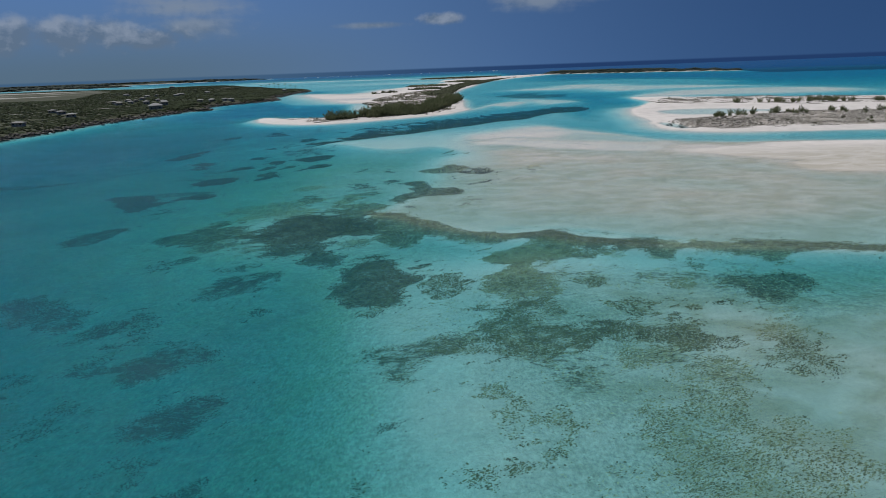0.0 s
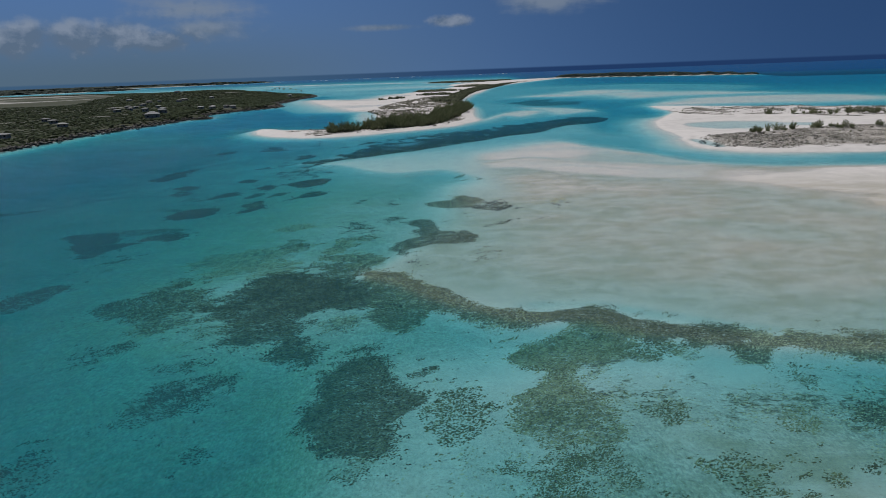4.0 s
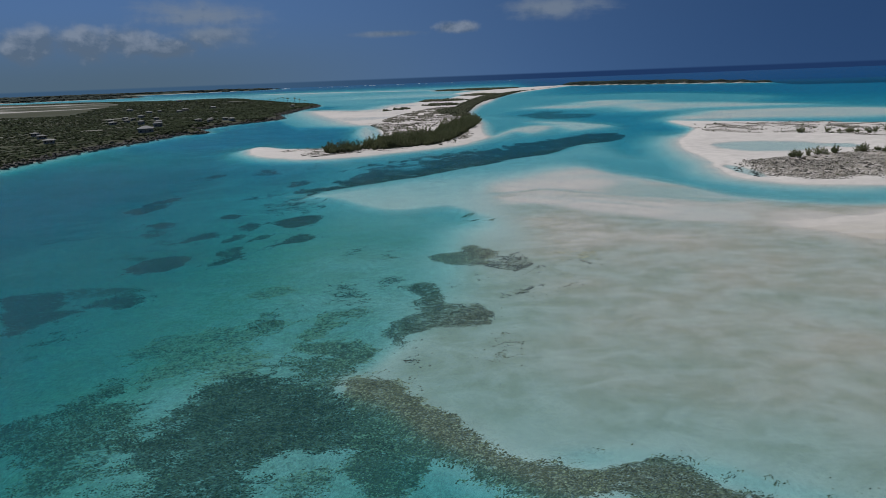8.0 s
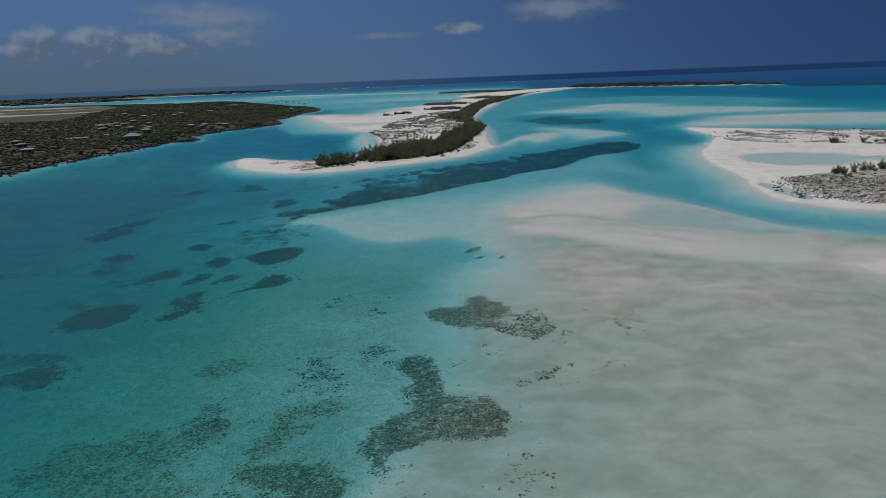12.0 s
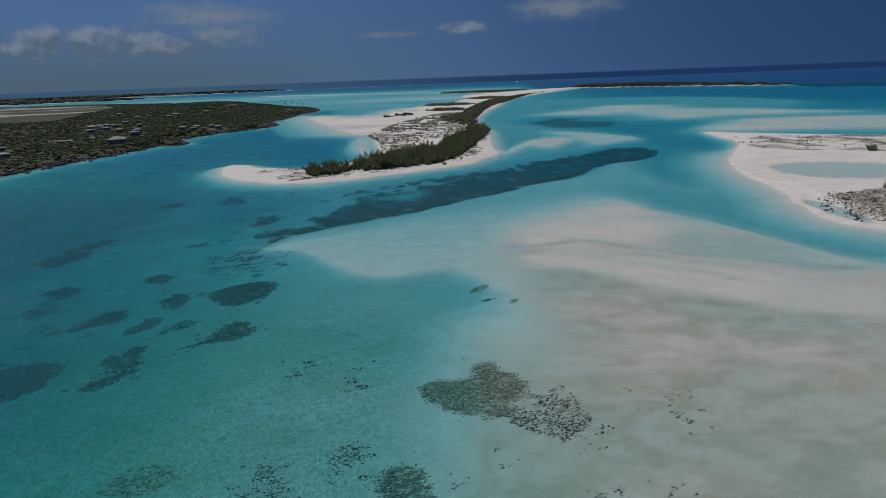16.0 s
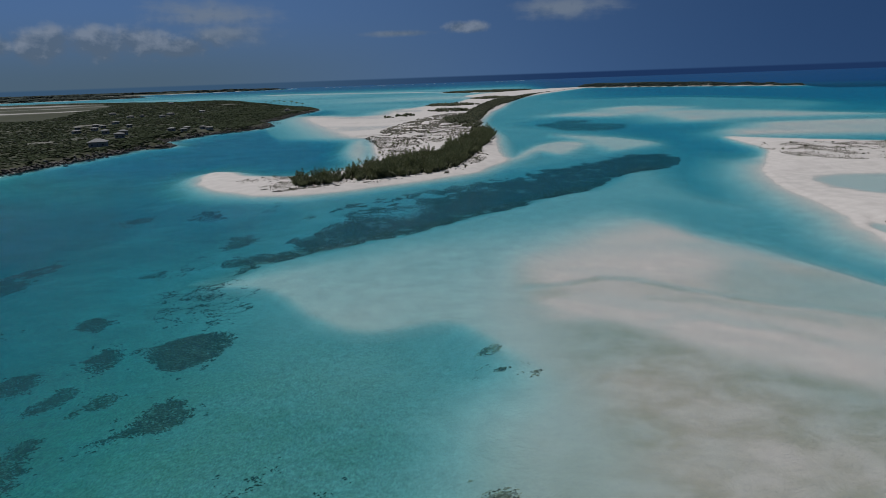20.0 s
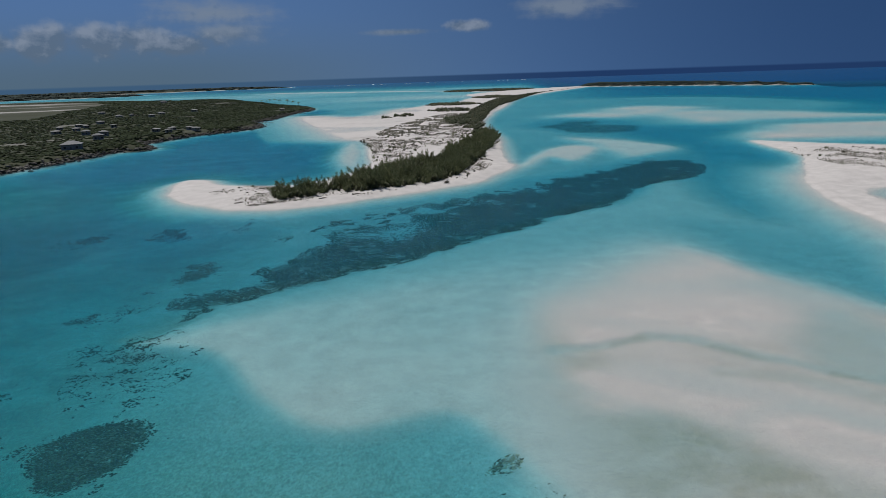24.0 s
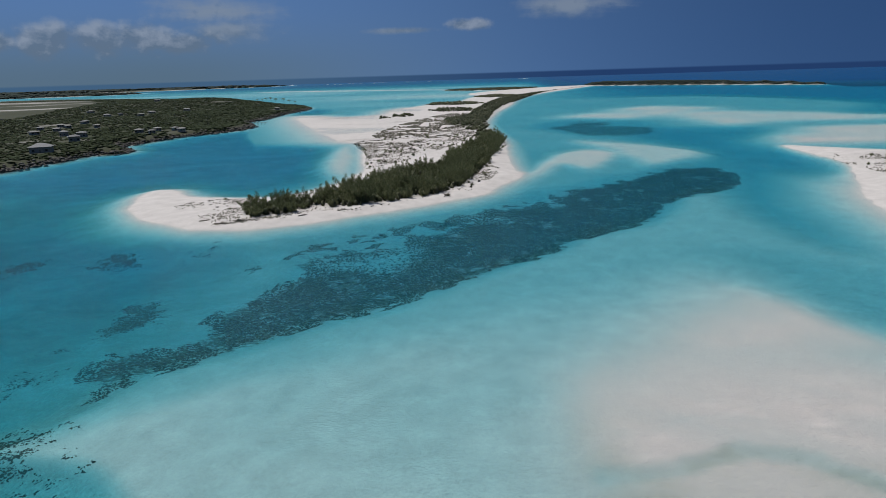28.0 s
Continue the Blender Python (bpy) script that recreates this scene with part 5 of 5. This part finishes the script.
def build_seagrass():
    rng = np.random.default_rng(5)
    for spot in OVALS + OVALS_NEAR + WEST:
        seagrass("seagrass_patch", "rounded dark patch of seagrass in turquoise water", *patch_points(spot, rng, near_gap(spot[1])), rng, 0.27)
    x, y = np.meshgrid(np.arange(-14, 70, 0.36), np.arange(30, 108, 0.36))
    x, y = x.ravel() + rng.uniform(-0.2, 0.2, x.size), y.ravel() + rng.uniform(-0.2, 0.2, x.size)
    thick = smooth(-0.1, 0.4, fbm(x, y, 16, 5, 64)) * smooth(-14, 8, x) * smooth(108, 96, y)
    keep = 0.5 + 0.8 * fbm(x, y, 1.3, 3, 78) + rng.uniform(-0.2, 0.2, x.size) < 0.62 * thick
    seagrass("seagrass_sprigs", "thin brown seagrass sprigs strewn over shallow sand", x[keep], y[keep], rng, 0.14, brown_grass_mat)
    looks = {"deep": (band_mat, "dim drawn-out seagrass patch in deeper teal water"), "dark": (dark_grass_mat, "dense ragged seagrass bed in clear teal water"),
             "grey": (grey_grass_mat, "ragged seagrass patch at the edge of the pale flats"), "brown": (brown_grass_mat, "brown seagrass along the rim of the sand flat"),
             "olive": (olive_grass_mat, "olive brown seagrass thicket with sandy gaps"), "thin": (grey_grass_mat, "small loose tuft of seagrass on pale sand")}
    for tone, cover, rim, shape in BEDS:
        cover = cover + 0.24 if tone == "olive" else cover
        mid = np.mean([p[1] for p in shape])
        gap = 0.17 if mid < 80 else 0.21 if mid < 130 else 0.25 if mid < 200 else 0.3
        x, y = around(shape, gap, rng)
        d = in_bed(shape, x, y, rim)
        u, v = 0.94 * x + 0.34 * y, 0.94 * y - 0.34 * x
        grain = 0.5 + 0.75 * fbm(u * 0.7, v * 1.2, 1.3, 3, 71) + 0.45 * fbm(x, y, 5.0, 3, 72) + rng.uniform(-0.32, 0.32, len(x))
        keep = grain < (0.16 + 0.78 * cover) * smooth(-1.1, 0.9, d) - 0.05
        mat, label = looks[tone]
        if tone == "olive" and cover < 0.5:
            label = "sparse olive seagrass meadow over pale sand"
        seagrass("seagrass_bed", label, x[keep], y[keep], rng, gap * (0.76 if tone == "olive" else 0.66), mat)
    x, y = scatter(BAND, 0.42, rng)
    wx, wy = x + 2 * fbm(x, y, 8, 3, 73), y + 3 * fbm(x, y, 9, 3, 74)
    keep = (inside(BAND, wx, wy) > 0) & (inside(BAND_HOLE, wx, wy) < rng.uniform(-4, 9, len(x))) & (fbm(x, y * 0.7, 6, 4, 75) + 0.5 * fbm(0.47 * x + 0.17 * y, y - 0.3 * x, 1.8, 3, 76) < 0.42 - 0.5 * smooth(6, 0, inside(BAND, x, y)) - 0.75 * thinned(x, y))
    seagrass("seagrass_bed", "long dark seagrass bed in the channel beside the cay", x[keep], y[keep], rng, 0.24, band_mat)


build_seagrass()


# ---- trees and bushes ----
def casuarina(height, seed, lean=0.0):
    """Young Australian pine, branched from the ground: a fan of whippy stems with feathery upright sprays of needles."""
    rng = random.Random(seed)
    tree = empty("casuarina_tree")
    verts, faces, stems = [], [], []
    for k in range(9):
        a = k * 2.4 + rng.uniform(-0.4, 0.4)
        out = (0.06 if k == 0 else rng.uniform(0.25, 0.62)) * height
        top = height * (1.0 if k == 0 else rng.uniform(0.42, 0.85))
        root = Vector((0.12 * math.cos(a), 0.12 * math.sin(a), -0.3))
        bend = root + Vector((math.cos(a) * out * 0.45, math.sin(a) * out * 0.45, top * 0.5))
        tip = root + Vector((math.cos(a) * out + lean * height, math.sin(a) * out, top))
        tube(verts, faces, root, bend, 0.085 if k else 0.13, 0.05, 5)
        tube(verts, faces, bend, tip, 0.05, 0.012, 4)
        stems.append((root, bend, tip))
    link_mesh("trunk", verts, faces, bark_mat, tree)
    verts, faces = [], []
    for root, bend, tip in stems:
        for _ in range(140):
            f = rng.uniform(0.12, 1.0)
            p = root.lerp(bend, f * 2) if f < 0.5 else bend.lerp(tip, f * 2 - 1)
            a, spread = rng.uniform(0, 6.28), 0.27 * height * (1.05 - f) + 0.12
            p = p + Vector((math.cos(a), math.sin(a), 0)) * rng.uniform(0, spread) + Vector((0, 0, rng.uniform(-0.2, 0.2)))
            way = Vector((math.cos(a) * rng.uniform(0.1, 0.7) + lean, math.sin(a) * rng.uniform(0.1, 0.7), rng.uniform(0.1, 0.9))).normalized() * rng.uniform(0.45, 1.0)
            side = way.cross(Vector((rng.gauss(0, 1), rng.gauss(0, 1), rng.gauss(0, 0.6)))).normalized() * rng.uniform(0.05, 0.11)
            k = len(verts)
            verts += [p - side * 0.5, p + side * 0.5, p + way * 0.55 + side, p + way, p + way * 0.55 - side]
            faces += [(k, k + 1, k + 2, k + 4), (k + 4, k + 2, k + 3)]
    link_mesh("crown", verts, faces, needle_mat, tree)
    return tree


def shrub(seed, wide, high, mat):
    """Low salt scrub: many short stems with small stiff leaves."""
    rng = random.Random(seed)
    bush = empty("shrub")
    verts, faces, lv, lf = [], [], [], []
    for k in range(11):
        a, out = rng.uniform(0, 6.28), rng.uniform(0.2, 1.0) * wide
        tip = Vector((math.cos(a) * out, math.sin(a) * out, high * rng.uniform(0.5, 1.0) * (1.15 - 0.5 * out / wide)))
        tube(verts, faces, (0.1 * math.cos(a), 0.1 * math.sin(a), -0.1), tip, 0.03, 0.01, 4)
        for _ in range(16):
            p = tip * rng.uniform(0.35, 1.05) + Vector((rng.gauss(0, 0.16), rng.gauss(0, 0.16), rng.gauss(0, 0.1)))
            u = Vector((rng.gauss(0, 1), rng.gauss(0, 1), rng.gauss(0, 0.7))).normalized() * rng.uniform(0.10, 0.24)
            w = u.orthogonal().normalized() * 0.09
            i = len(lv)
            lv += [p - u, p + w, p + u, p - w]
            lf.append((i, i + 1, i + 2, i + 3))
    link_mesh("branch", verts, faces, bark_mat, bush)
    link_mesh("foliage", lv, lf, mat, bush)
    return bush


def palm(height, seed):
    """Coconut palm: a slim leaning trunk and a head of drooping fronds."""
    rng = random.Random(seed)
    tree = empty("palm_tree")
    verts, faces = [], []
    at = Vector((0, 0, -0.3))
    for k in range(5):
        to = Vector((0.05 * height * ((k + 1) / 5) ** 2, 0, height * (k + 1) / 5))
        tube(verts, faces, at, to, 0.17 - 0.015 * k, 0.155 - 0.015 * k, 7)
        at = to
    link_mesh("trunk", verts, faces, bark_mat, tree)
    verts, faces = [], []
    for k in range(15):
        a, rise_by = k * 2.4, rng.uniform(-0.2, 1.1)
        way, side = Vector((math.cos(a), math.sin(a), 0)), Vector((-math.sin(a), math.cos(a), 0))
        i = len(verts)
        for s in range(5):
            f = s / 4
            c = at + way * (2.9 * f) + Vector((0, 0, 1.3 * rise_by * f - 2.3 * f * f))
            w = 0.42 * math.sin(math.pi * (0.12 + 0.85 * f))
            verts += [c - side * w - Vector((0, 0, 0.2 * w)), c, c + side * w - Vector((0, 0, 0.2 * w))]
        for s in range(4):
            q = i + 3 * s
            faces += [(q, q + 1, q + 4, q + 3), (q + 1, q + 2, q + 5, q + 4)]
    link_mesh("crown", verts, faces, needle_mat, tree)
    return tree


def plant(kinds, x, y, label, category, group, rng, lo=0.8, hi=1.2, sink=0.05):
    """Stand copies of the given plants at the places."""
    z = heights(x, y)
    for k in range(len(x)):
        src = kinds[int(rng.integers(len(kinds)))]
        s = rng.uniform(lo, hi)
        ob = copy_thing(src, pose(x[k], y[k], z[k] - sink, 0, 0, rng.uniform(0, 360)))
        ob.scale = (s * rng.uniform(0.9, 1.1), s * rng.uniform(0.9, 1.1), s)
        tagged(ob, label, category, group)


def remove(things):
    for t in things:
        for o in (*t.children_recursive, t):
            bpy.data.objects.remove(o)


def build_plants():
    rng = np.random.default_rng(11)
    tall = [casuarina(h, 20 + k, -0.05) for k, h in enumerate((7.6, 6.6, 8.2, 6.0, 7.0, 5.2))]
    x, y = scatter(TREES, 2.7, rng)
    keep = fbm(x, y, 11, 3, 87) > -0.2
    x, y = x[keep], y[keep]
    keep = rng.permutation(len(x))[:300]
    plant(tall, x[keep], y[keep], "dark green feathery casuarina tree rooted in white sand", "tree", "casuarinas along the cay", rng, 0.5, 1.12)
    wood = []
    for cx, cy, rx, ry, count in ((168, 349, 10, 4, 8), (196, 357, 13, 4, 7), (215, 352, 15, 5, 7), (262, 440, 26, 9, 18), (290, 430, 20, 8, 10), (250, 350, 20, 6, 7), (224, 448, 4, 3, 2)):
        for _ in range(count):
            wood.append((cx + rng.uniform(-rx, rx), cy + rng.uniform(-ry, ry)))
    w = np.array(wood)
    plant(tall, w[:, 0], w[:, 1], "wind-bent young casuarina tree on a low sandy island", "tree", "casuarinas on the sandy island", rng, 0.34, 0.6)
    remove(tall)
    low = [shrub(40 + k, w, h, m) for k, (w, h, m) in enumerate(((1.0, 0.9, scrub_mat), (1.3, 1.0, scrub_mat), (0.8, 0.7, scrub_mat), (1.1, 1.2, needle_mat)))]
    x, y = scatter(SCRUB, 6.5, rng)
    keep = fbm(x, y, 14, 3, 81) > -0.1
    plant(low, x[keep][:110], y[keep][:110], "low grey-green salt scrub on white sand", "shrub", "scrub behind the casuarinas", rng, 0.7, 1.5)
    x, y = scatter(DUNE, 5.0, rng)
    plant(low, x[::2], y[::2], "low dune shrub above the beach", "shrub", "dune shrubs on the cay", rng, 0.6, 1.2)
    x = np.array([-92, -86, -83, -79, -76, -73, -72, -70, -75, -81, -68, -64], float)
    y = np.array([456, 459, 452, 447, 449, 443, 452, 438, 456, 462, 447, 425], float)
    plant(low, x, y, "small scattered beach shrub on the sand spit", "shrub", "beach shrubs on the spit", rng, 0.35, 0.8)
    x, y = scatter(ISLE_ROCKS, 8.5, rng)
    keep = (fbm(x, y, 11, 3, 82) > -0.05) & (x < 280)
    plant(low, x[keep], y[keep], "stunted dark scrub among pale rock and sand", "shrub", "scrub on the rocky shore", rng, 0.5, 1.1)
    x, y = scatter(ISLE_TOP, 10.0, rng)
    keep = (fbm(x, y, 13, 3, 83) > -0.05) & (x < 310)
    plant(low, x[keep], y[keep], "low dark dune shrub on a white sandy island", "shrub", "dune shrubs on the sandy island", rng, 0.5, 1.1)
    remove(low)
    palms = [palm(h, 70 + k) for k, h in enumerate((9.0, 11.0, 7.5))]
    x, y = np.array([-308, -296, -287, -260, -318, -340, -272, -247], float), np.array([1327, 1320, 1314, 1296, 1345, 1390, 1310, 1282], float)
    plant(palms, x, y, "tall coconut palm at the tip of the large island", "palm", "palms on the point", rng, 0.8, 1.2)
    remove(palms)
    # the finer scrub between them
    for shape, gap, name, label in ((SCRUB, 0.95, "scrub_cover", "fine dry scrub and litter on white sand"), (SCRUB_NORTH, 1.9, "scrub_cover", "dry scrub in rows across the sandy middle of the cay"), (ISLE_ROCKS, 0.75, "rubble_cover", "pale grey broken rock with fine scrub"),
                                    (ISLE_TOP, 1.0, "scrub_cover", "scattered low scrub on white dunes"), *[(s, 4.0, "scrub_cover", "dark scrub on a far sand spit") for s in SPITS], (LINK, 3.01, "scrub_cover", "low green bush along the crest of the cay"), (FARSCRUB, 3.0, "scrub_cover", "dense dark scrub along the far cay"),
                                    (DUNE, 0.9, "scrub_cover", "dry dune grass and twigs above the beach"), (SPIT_LITTER, 0.9, "scrub_cover", "thin beach scrub and litter on the sand spit"), (TREES, 1.7, "undergrowth", "dark undergrowth beneath casuarina trees")):
        x, y = scatter(shape, gap, rng)
        if shape is TREES:
            keep = rng.random(len(x)) < 0.6
        else:
            keep = fbm(x, y, 9, 4, 84) + rng.uniform(-0.2, 0.2, len(x)) > (-0.35 if gap == 3 else -0.12 if gap > 3 else 0.06 if shape is ISLE_TOP else -0.06 if shape is ISLE_ROCKS else 0.02)
        x, y = x[keep], y[keep]
        s = gap * rng.uniform(0.25, 0.62, len(x)) * (0.85 if shape is ISLE_ROCKS else 0.66 if gap < 1.5 else 1.0)
        tagged(clumps(name, x, y, heights(x, y), s, s * rng.uniform(0.6, 1.1, len(x)) * (3.2 if shape is TREES else 1.3 if gap >= 3 else 1.0), rubble_mat if shape is ISLE_ROCKS else scrub_mat if gap < 3 and shape is not TREES else cay_bush_mat, rng, 6, 2), label, "scrub", kind="stuff")
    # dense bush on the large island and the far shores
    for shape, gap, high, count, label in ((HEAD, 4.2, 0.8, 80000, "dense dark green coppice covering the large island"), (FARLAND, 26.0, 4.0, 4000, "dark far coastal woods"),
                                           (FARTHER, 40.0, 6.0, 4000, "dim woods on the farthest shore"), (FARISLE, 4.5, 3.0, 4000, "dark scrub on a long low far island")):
        if shape is HEAD:
            x, y = -200 - 1500 * rng.random(230000) ** 1.7, 300 + 1800 * rng.random(230000) ** 1.15
            keep = inside(shape, x, y, 120) > 0.3
            x, y = x[keep][:count], y[keep][:count]
            keep = (inside(PAN, x + 40 * fbm(x, y, 140, 4, 63), y + 60 * fbm(x, y, 140, 4, 65)) < 4) & (fbm(x, y, 46, 4, 66) < 0.46)
            for hx, hy, *_ in HOUSES:
                keep &= np.hypot(x - hx, y - hy) > 11
            x, y = x[keep], y[keep]
            s = gap * rng.uniform(0.3, 0.75, len(x)) * (0.5 + y / 1300)
        else:
            x, y = scatter(shape, gap, rng, 3.0)
            dry = heights(x, y) > 0.3
            x, y = x[dry][:count], y[dry][:count]
            s = gap * rng.uniform(0.5, 1.0, len(x))
        tall = high * rng.uniform(0.75, 1.1, len(x)) * (1 + 0.6 * fbm(x, y, 60, 3, 86))
        wood = clumps("coppice", x, y, heights(x, y), s, tall, bush_mat if shape is HEAD else hazed_bush_mat, rng, 6, 1)
        wood.data.polygons.foreach_set("use_smooth", np.ones(len(wood.data.polygons), bool))
        tagged(wood, label, "woodland", kind="stuff")


# houses on the large island: x, y, length, depth, turn, roof
HOUSES = [(-258, 634, 15, 11, 20, 0), (-277, 704, 12, 8, 35, 0), (-292, 741, 11, 7, 10, 0), (-371, 803, 12, 8, 60, 1), (-372, 839, 9, 7, 0, 1), (-398, 890, 11, 7, 15, 1), (-394, 927, 13, 8, 80, 1),
          (-264, 779, 10, 7, 5, 1), (-246, 764, 8, 6, 40, 1), (-228, 781, 9, 6, 0, 1), (-240, 796, 8, 6, 70, 1), (-404, 864, 9, 6, 20, 1), (-321, 765, 9, 7, 0, 0), (-536, 1197, 14, 9, 0, 1)]
HOUSES = [(x, y, l * k, d * k, t, r) for k, (x, y, l, d, t, r) in zip([0.8] + [0.6] * 13, HOUSES)]
HOUSES += [(-414, 1135, 12, 8, 25, 1), (-390, 1195, 13, 8, 5, 1), (-240, 1143, 10, 7, 0, 1), (-551, 1459, 16, 9, 10, 1), (-397, 1064, 11, 8, 50, 1), (-456, 1092, 12, 8, 0, 1), (-300, 560, 11, 8, 15, 1),
           (-330, 600, 10, 7, 50, 1), (-290, 470, 12, 8, 5, 1), (-360, 640, 9, 7, 0, 1)]
HOUSES = HOUSES[:14] + [(x, y, l * 0.62, d * 0.62, t, r) for x, y, l, d, t, r in HOUSES[14:]]

for hub_x, hub_y, reach, count in ((-372, 850, 34, 2), (-245, 778, 22, 2), (-400, 1120, 60, 2)):
    HOUSES += [(hub_x + reach * random.uniform(-1, 1), hub_y + reach * random.uniform(-1, 1), random.uniform(4, 6), random.uniform(3.2, 4.0), random.uniform(0, 90), 1) for _ in range(count)]


def house(x, y, length, depth, turn, roof):
    """A one-storey house with a hipped roof, porch, door and windows."""
    z = float(heights([x], [y])[0])
    h = 2.6 if roof else 3.6
    ob = empty("house", (x, y, z - 0.3), turn)
    a, b = length / 2, depth / 2
    bm = bmesh.new()
    box(bm, -a, -b, 0, a, b, h + 0.3, 0.04)
    part("wall", bm, wall_mat, ob)
    bm = bmesh.new()
    over, rise = 0.8, depth * (0.26 if not roof else 0.20)
    v = [bm.verts.new(p) for p in ((-a - over, -b - over, h + 0.2), (a + over, -b - over, h + 0.2), (a + over, b + over, h + 0.2), (-a - over, b + over, h + 0.2),
                                   (-a - over, -b - over, h + 0.42), (a + over, -b - over, h + 0.42), (a + over, b + over, h + 0.42), (-a - over, b + over, h + 0.42),
                                   (-a + b, 0, h + 0.42 + rise), (a - b, 0, h + 0.42 + rise))]
    for f in ((3, 2, 1, 0), (0, 1, 5, 4), (1, 2, 6, 5), (2, 3, 7, 6), (3, 0, 4, 7), (4, 5, 9, 8), (5, 6, 9), (6, 7, 8, 9), (7, 4, 8)):
        bm.faces.new([v[i] for i in f])
    part("roof", bm, pale_roof_mat if roof else roof_mat, ob)
    for side in (-1, 1):
        for k in range(3):
            wx = (-0.62 + 0.62 * k) * a
            if side < 0 and k == 1:
                bm = bmesh.new()
                box(bm, wx - 0.5, -b - 0.05, 0.3, wx + 0.5, -b + 0.02, 2.4, 0.01)
                part("door", bm, wood_mat, ob)
                continue
            bm = bmesh.new()
            box(bm, wx - 0.75, side * b - 0.06, 1.2, wx + 0.75, side * b + 0.06, 2.5, 0.01)
            win = part("window", bm, wood_mat, ob)
            bm = bmesh.new()
            box(bm, wx - 0.62, side * b - 0.075, 1.32, wx + 0.62, side * b + 0.075, 2.38)
            part("pane", bm, pane_mat, win)
    bm = bmesh.new()
    box(bm, -a * 0.8, -b - 2.6, 0.1, a * 0.8, -b - 0.01, 0.34, 0.02)
    part("porch", bm, wood_mat, ob)
    tagged(ob, "pale one-storey house with a white hipped roof among bush" if roof else "large pale house with a grey hipped roof near the shore", "house", "houses on the large island")


def build_shore():
    rng = np.random.default_rng(23)
    for h in HOUSES:
        house(*h)
    # dark rocky ledge along the shore
    p = rounded(HEAD, 6)
    p = p[(p[:, 0] > -300) & (p[:, 1] > 260) & (p[:, 1] < 1300)]
    x, y = [], []
    for a, b in zip(p, p[1:]):
        k = int(np.hypot(*(b - a)) / 0.4)
        if np.hypot(*(b - a)) < 200:
            t = rng.random(k)
            x += list(a[0] + (b[0] - a[0]) * t + rng.normal(-0.5, 1.8, k))
            y += list(a[1] + (b[1] - a[1]) * t + rng.normal(0, 1.8, k))
    x, y = np.array(x), np.array(y)
    s = rng.uniform(0.6, 1.9, len(x))
    tagged(clumps("shore_rocks", x, y, heights(x, y), s, s * rng.uniform(0.5, 0.9, len(x)), rock_mat, rng, 6, 2), "dark weathered limestone ledge along the shore", "rocks", kind="stuff")
    x, y = 124 + 60 * rng.random(260), 300 + 46 * rng.random(260)
    keep = inside(ISLE_ROCKS, x, y) > -3
    s = rng.uniform(0.3, 0.9, len(x))[keep]
    tagged(clumps("shore_rocks", x[keep], y[keep], heights(x[keep], y[keep]), s, s * 0.7, rock_mat, rng, 6, 2), "grey weathered rocks on a sandy island", "rocks", kind="stuff")
    # wrack line and logs on the cay's beach
    t = rng.random(150)
    x, y = -72 + 26 * t + rng.normal(0, 0.5, 150), 423 + 6 * t ** 2 * 2 + rng.normal(0, 0.7, 150)
    s = rng.uniform(0.15, 0.5, 150)
    tagged(clumps("seaweed_wrack", x, y, heights(x, y), s, s * 0.5, scrub_mat, rng, 5, 1), "dark dried seaweed along the beach", "seaweed", kind="stuff")
    for lx, ly, turn, long in ((-76, 427, 20, 3.4), (-69, 423, -12, 4.5), (-63, 425, 5, 5.0), (-45, 431, 30, 3.2), (-33, 438, 24, 3.6)):
        verts, faces = [], []
        tube(verts, faces, (-long / 2, 0, 0.12), (0, 0.15, 0.2), 0.16, 0.2, 7)
        tube(verts, faces, (0, 0.15, 0.2), (long / 2, -0.1, 0.3), 0.2, 0.08, 7)
        tube(verts, faces, (0.2, 0.1, 0.2), (0.9, 0.6, 0.6), 0.08, 0.03, 5)
        log = link_mesh("driftwood_log", verts, faces, wood_mat)
        log.matrix_basis = pose(lx, ly, float(heights([lx], [ly])[0]), 0, 0, turn)
        tagged(log, "silvered driftwood log lying on the beach", "driftwood", "driftwood on the cay")
    # small boat jetty on the large island
    jetty = empty("jetty", (-203, 905, 0), -12)
    for k in range(14):
        bm = bmesh.new()
        box(bm, k * 1.1, -0.9, 0.95, k * 1.1 + 1.0, 0.9, 1.05, 0.01)
        part("plank", bm, wood_mat, jetty)
    for k in range(4):
        for s in (-0.8, 0.8):
            bm = bmesh.new()
            bmesh.ops.create_cone(bm, cap_ends=True, segments=8, radius1=0.13, radius2=0.11, depth=4.0, matrix=Matrix.Translation((1 + k * 4.2, s, -0.55)))
            part("post", bm, wood_mat, jetty)
    tagged(jetty, "short silvered timber jetty on wooden posts", "jetty")
    # white water on the outer reef
    for cx, cy, long in ((-560, 4600, 500), (-100, 4700, 420), (420, 4650, 300), (-1100, 4700, 300)):
        n = int(long / 24)
        x, y = cx + rng.uniform(-0.5, 0.5, n) * long, cy + rng.normal(0, 14, n)
        s = rng.uniform(4, 11, n)
        tagged(clumps("breakers", x, y, x * 0, s, s * 0.16, foam_mat, rng, 6, 1), "white breakers on the outer reef", "surf", kind="stuff")


build_plants()
build_shore()
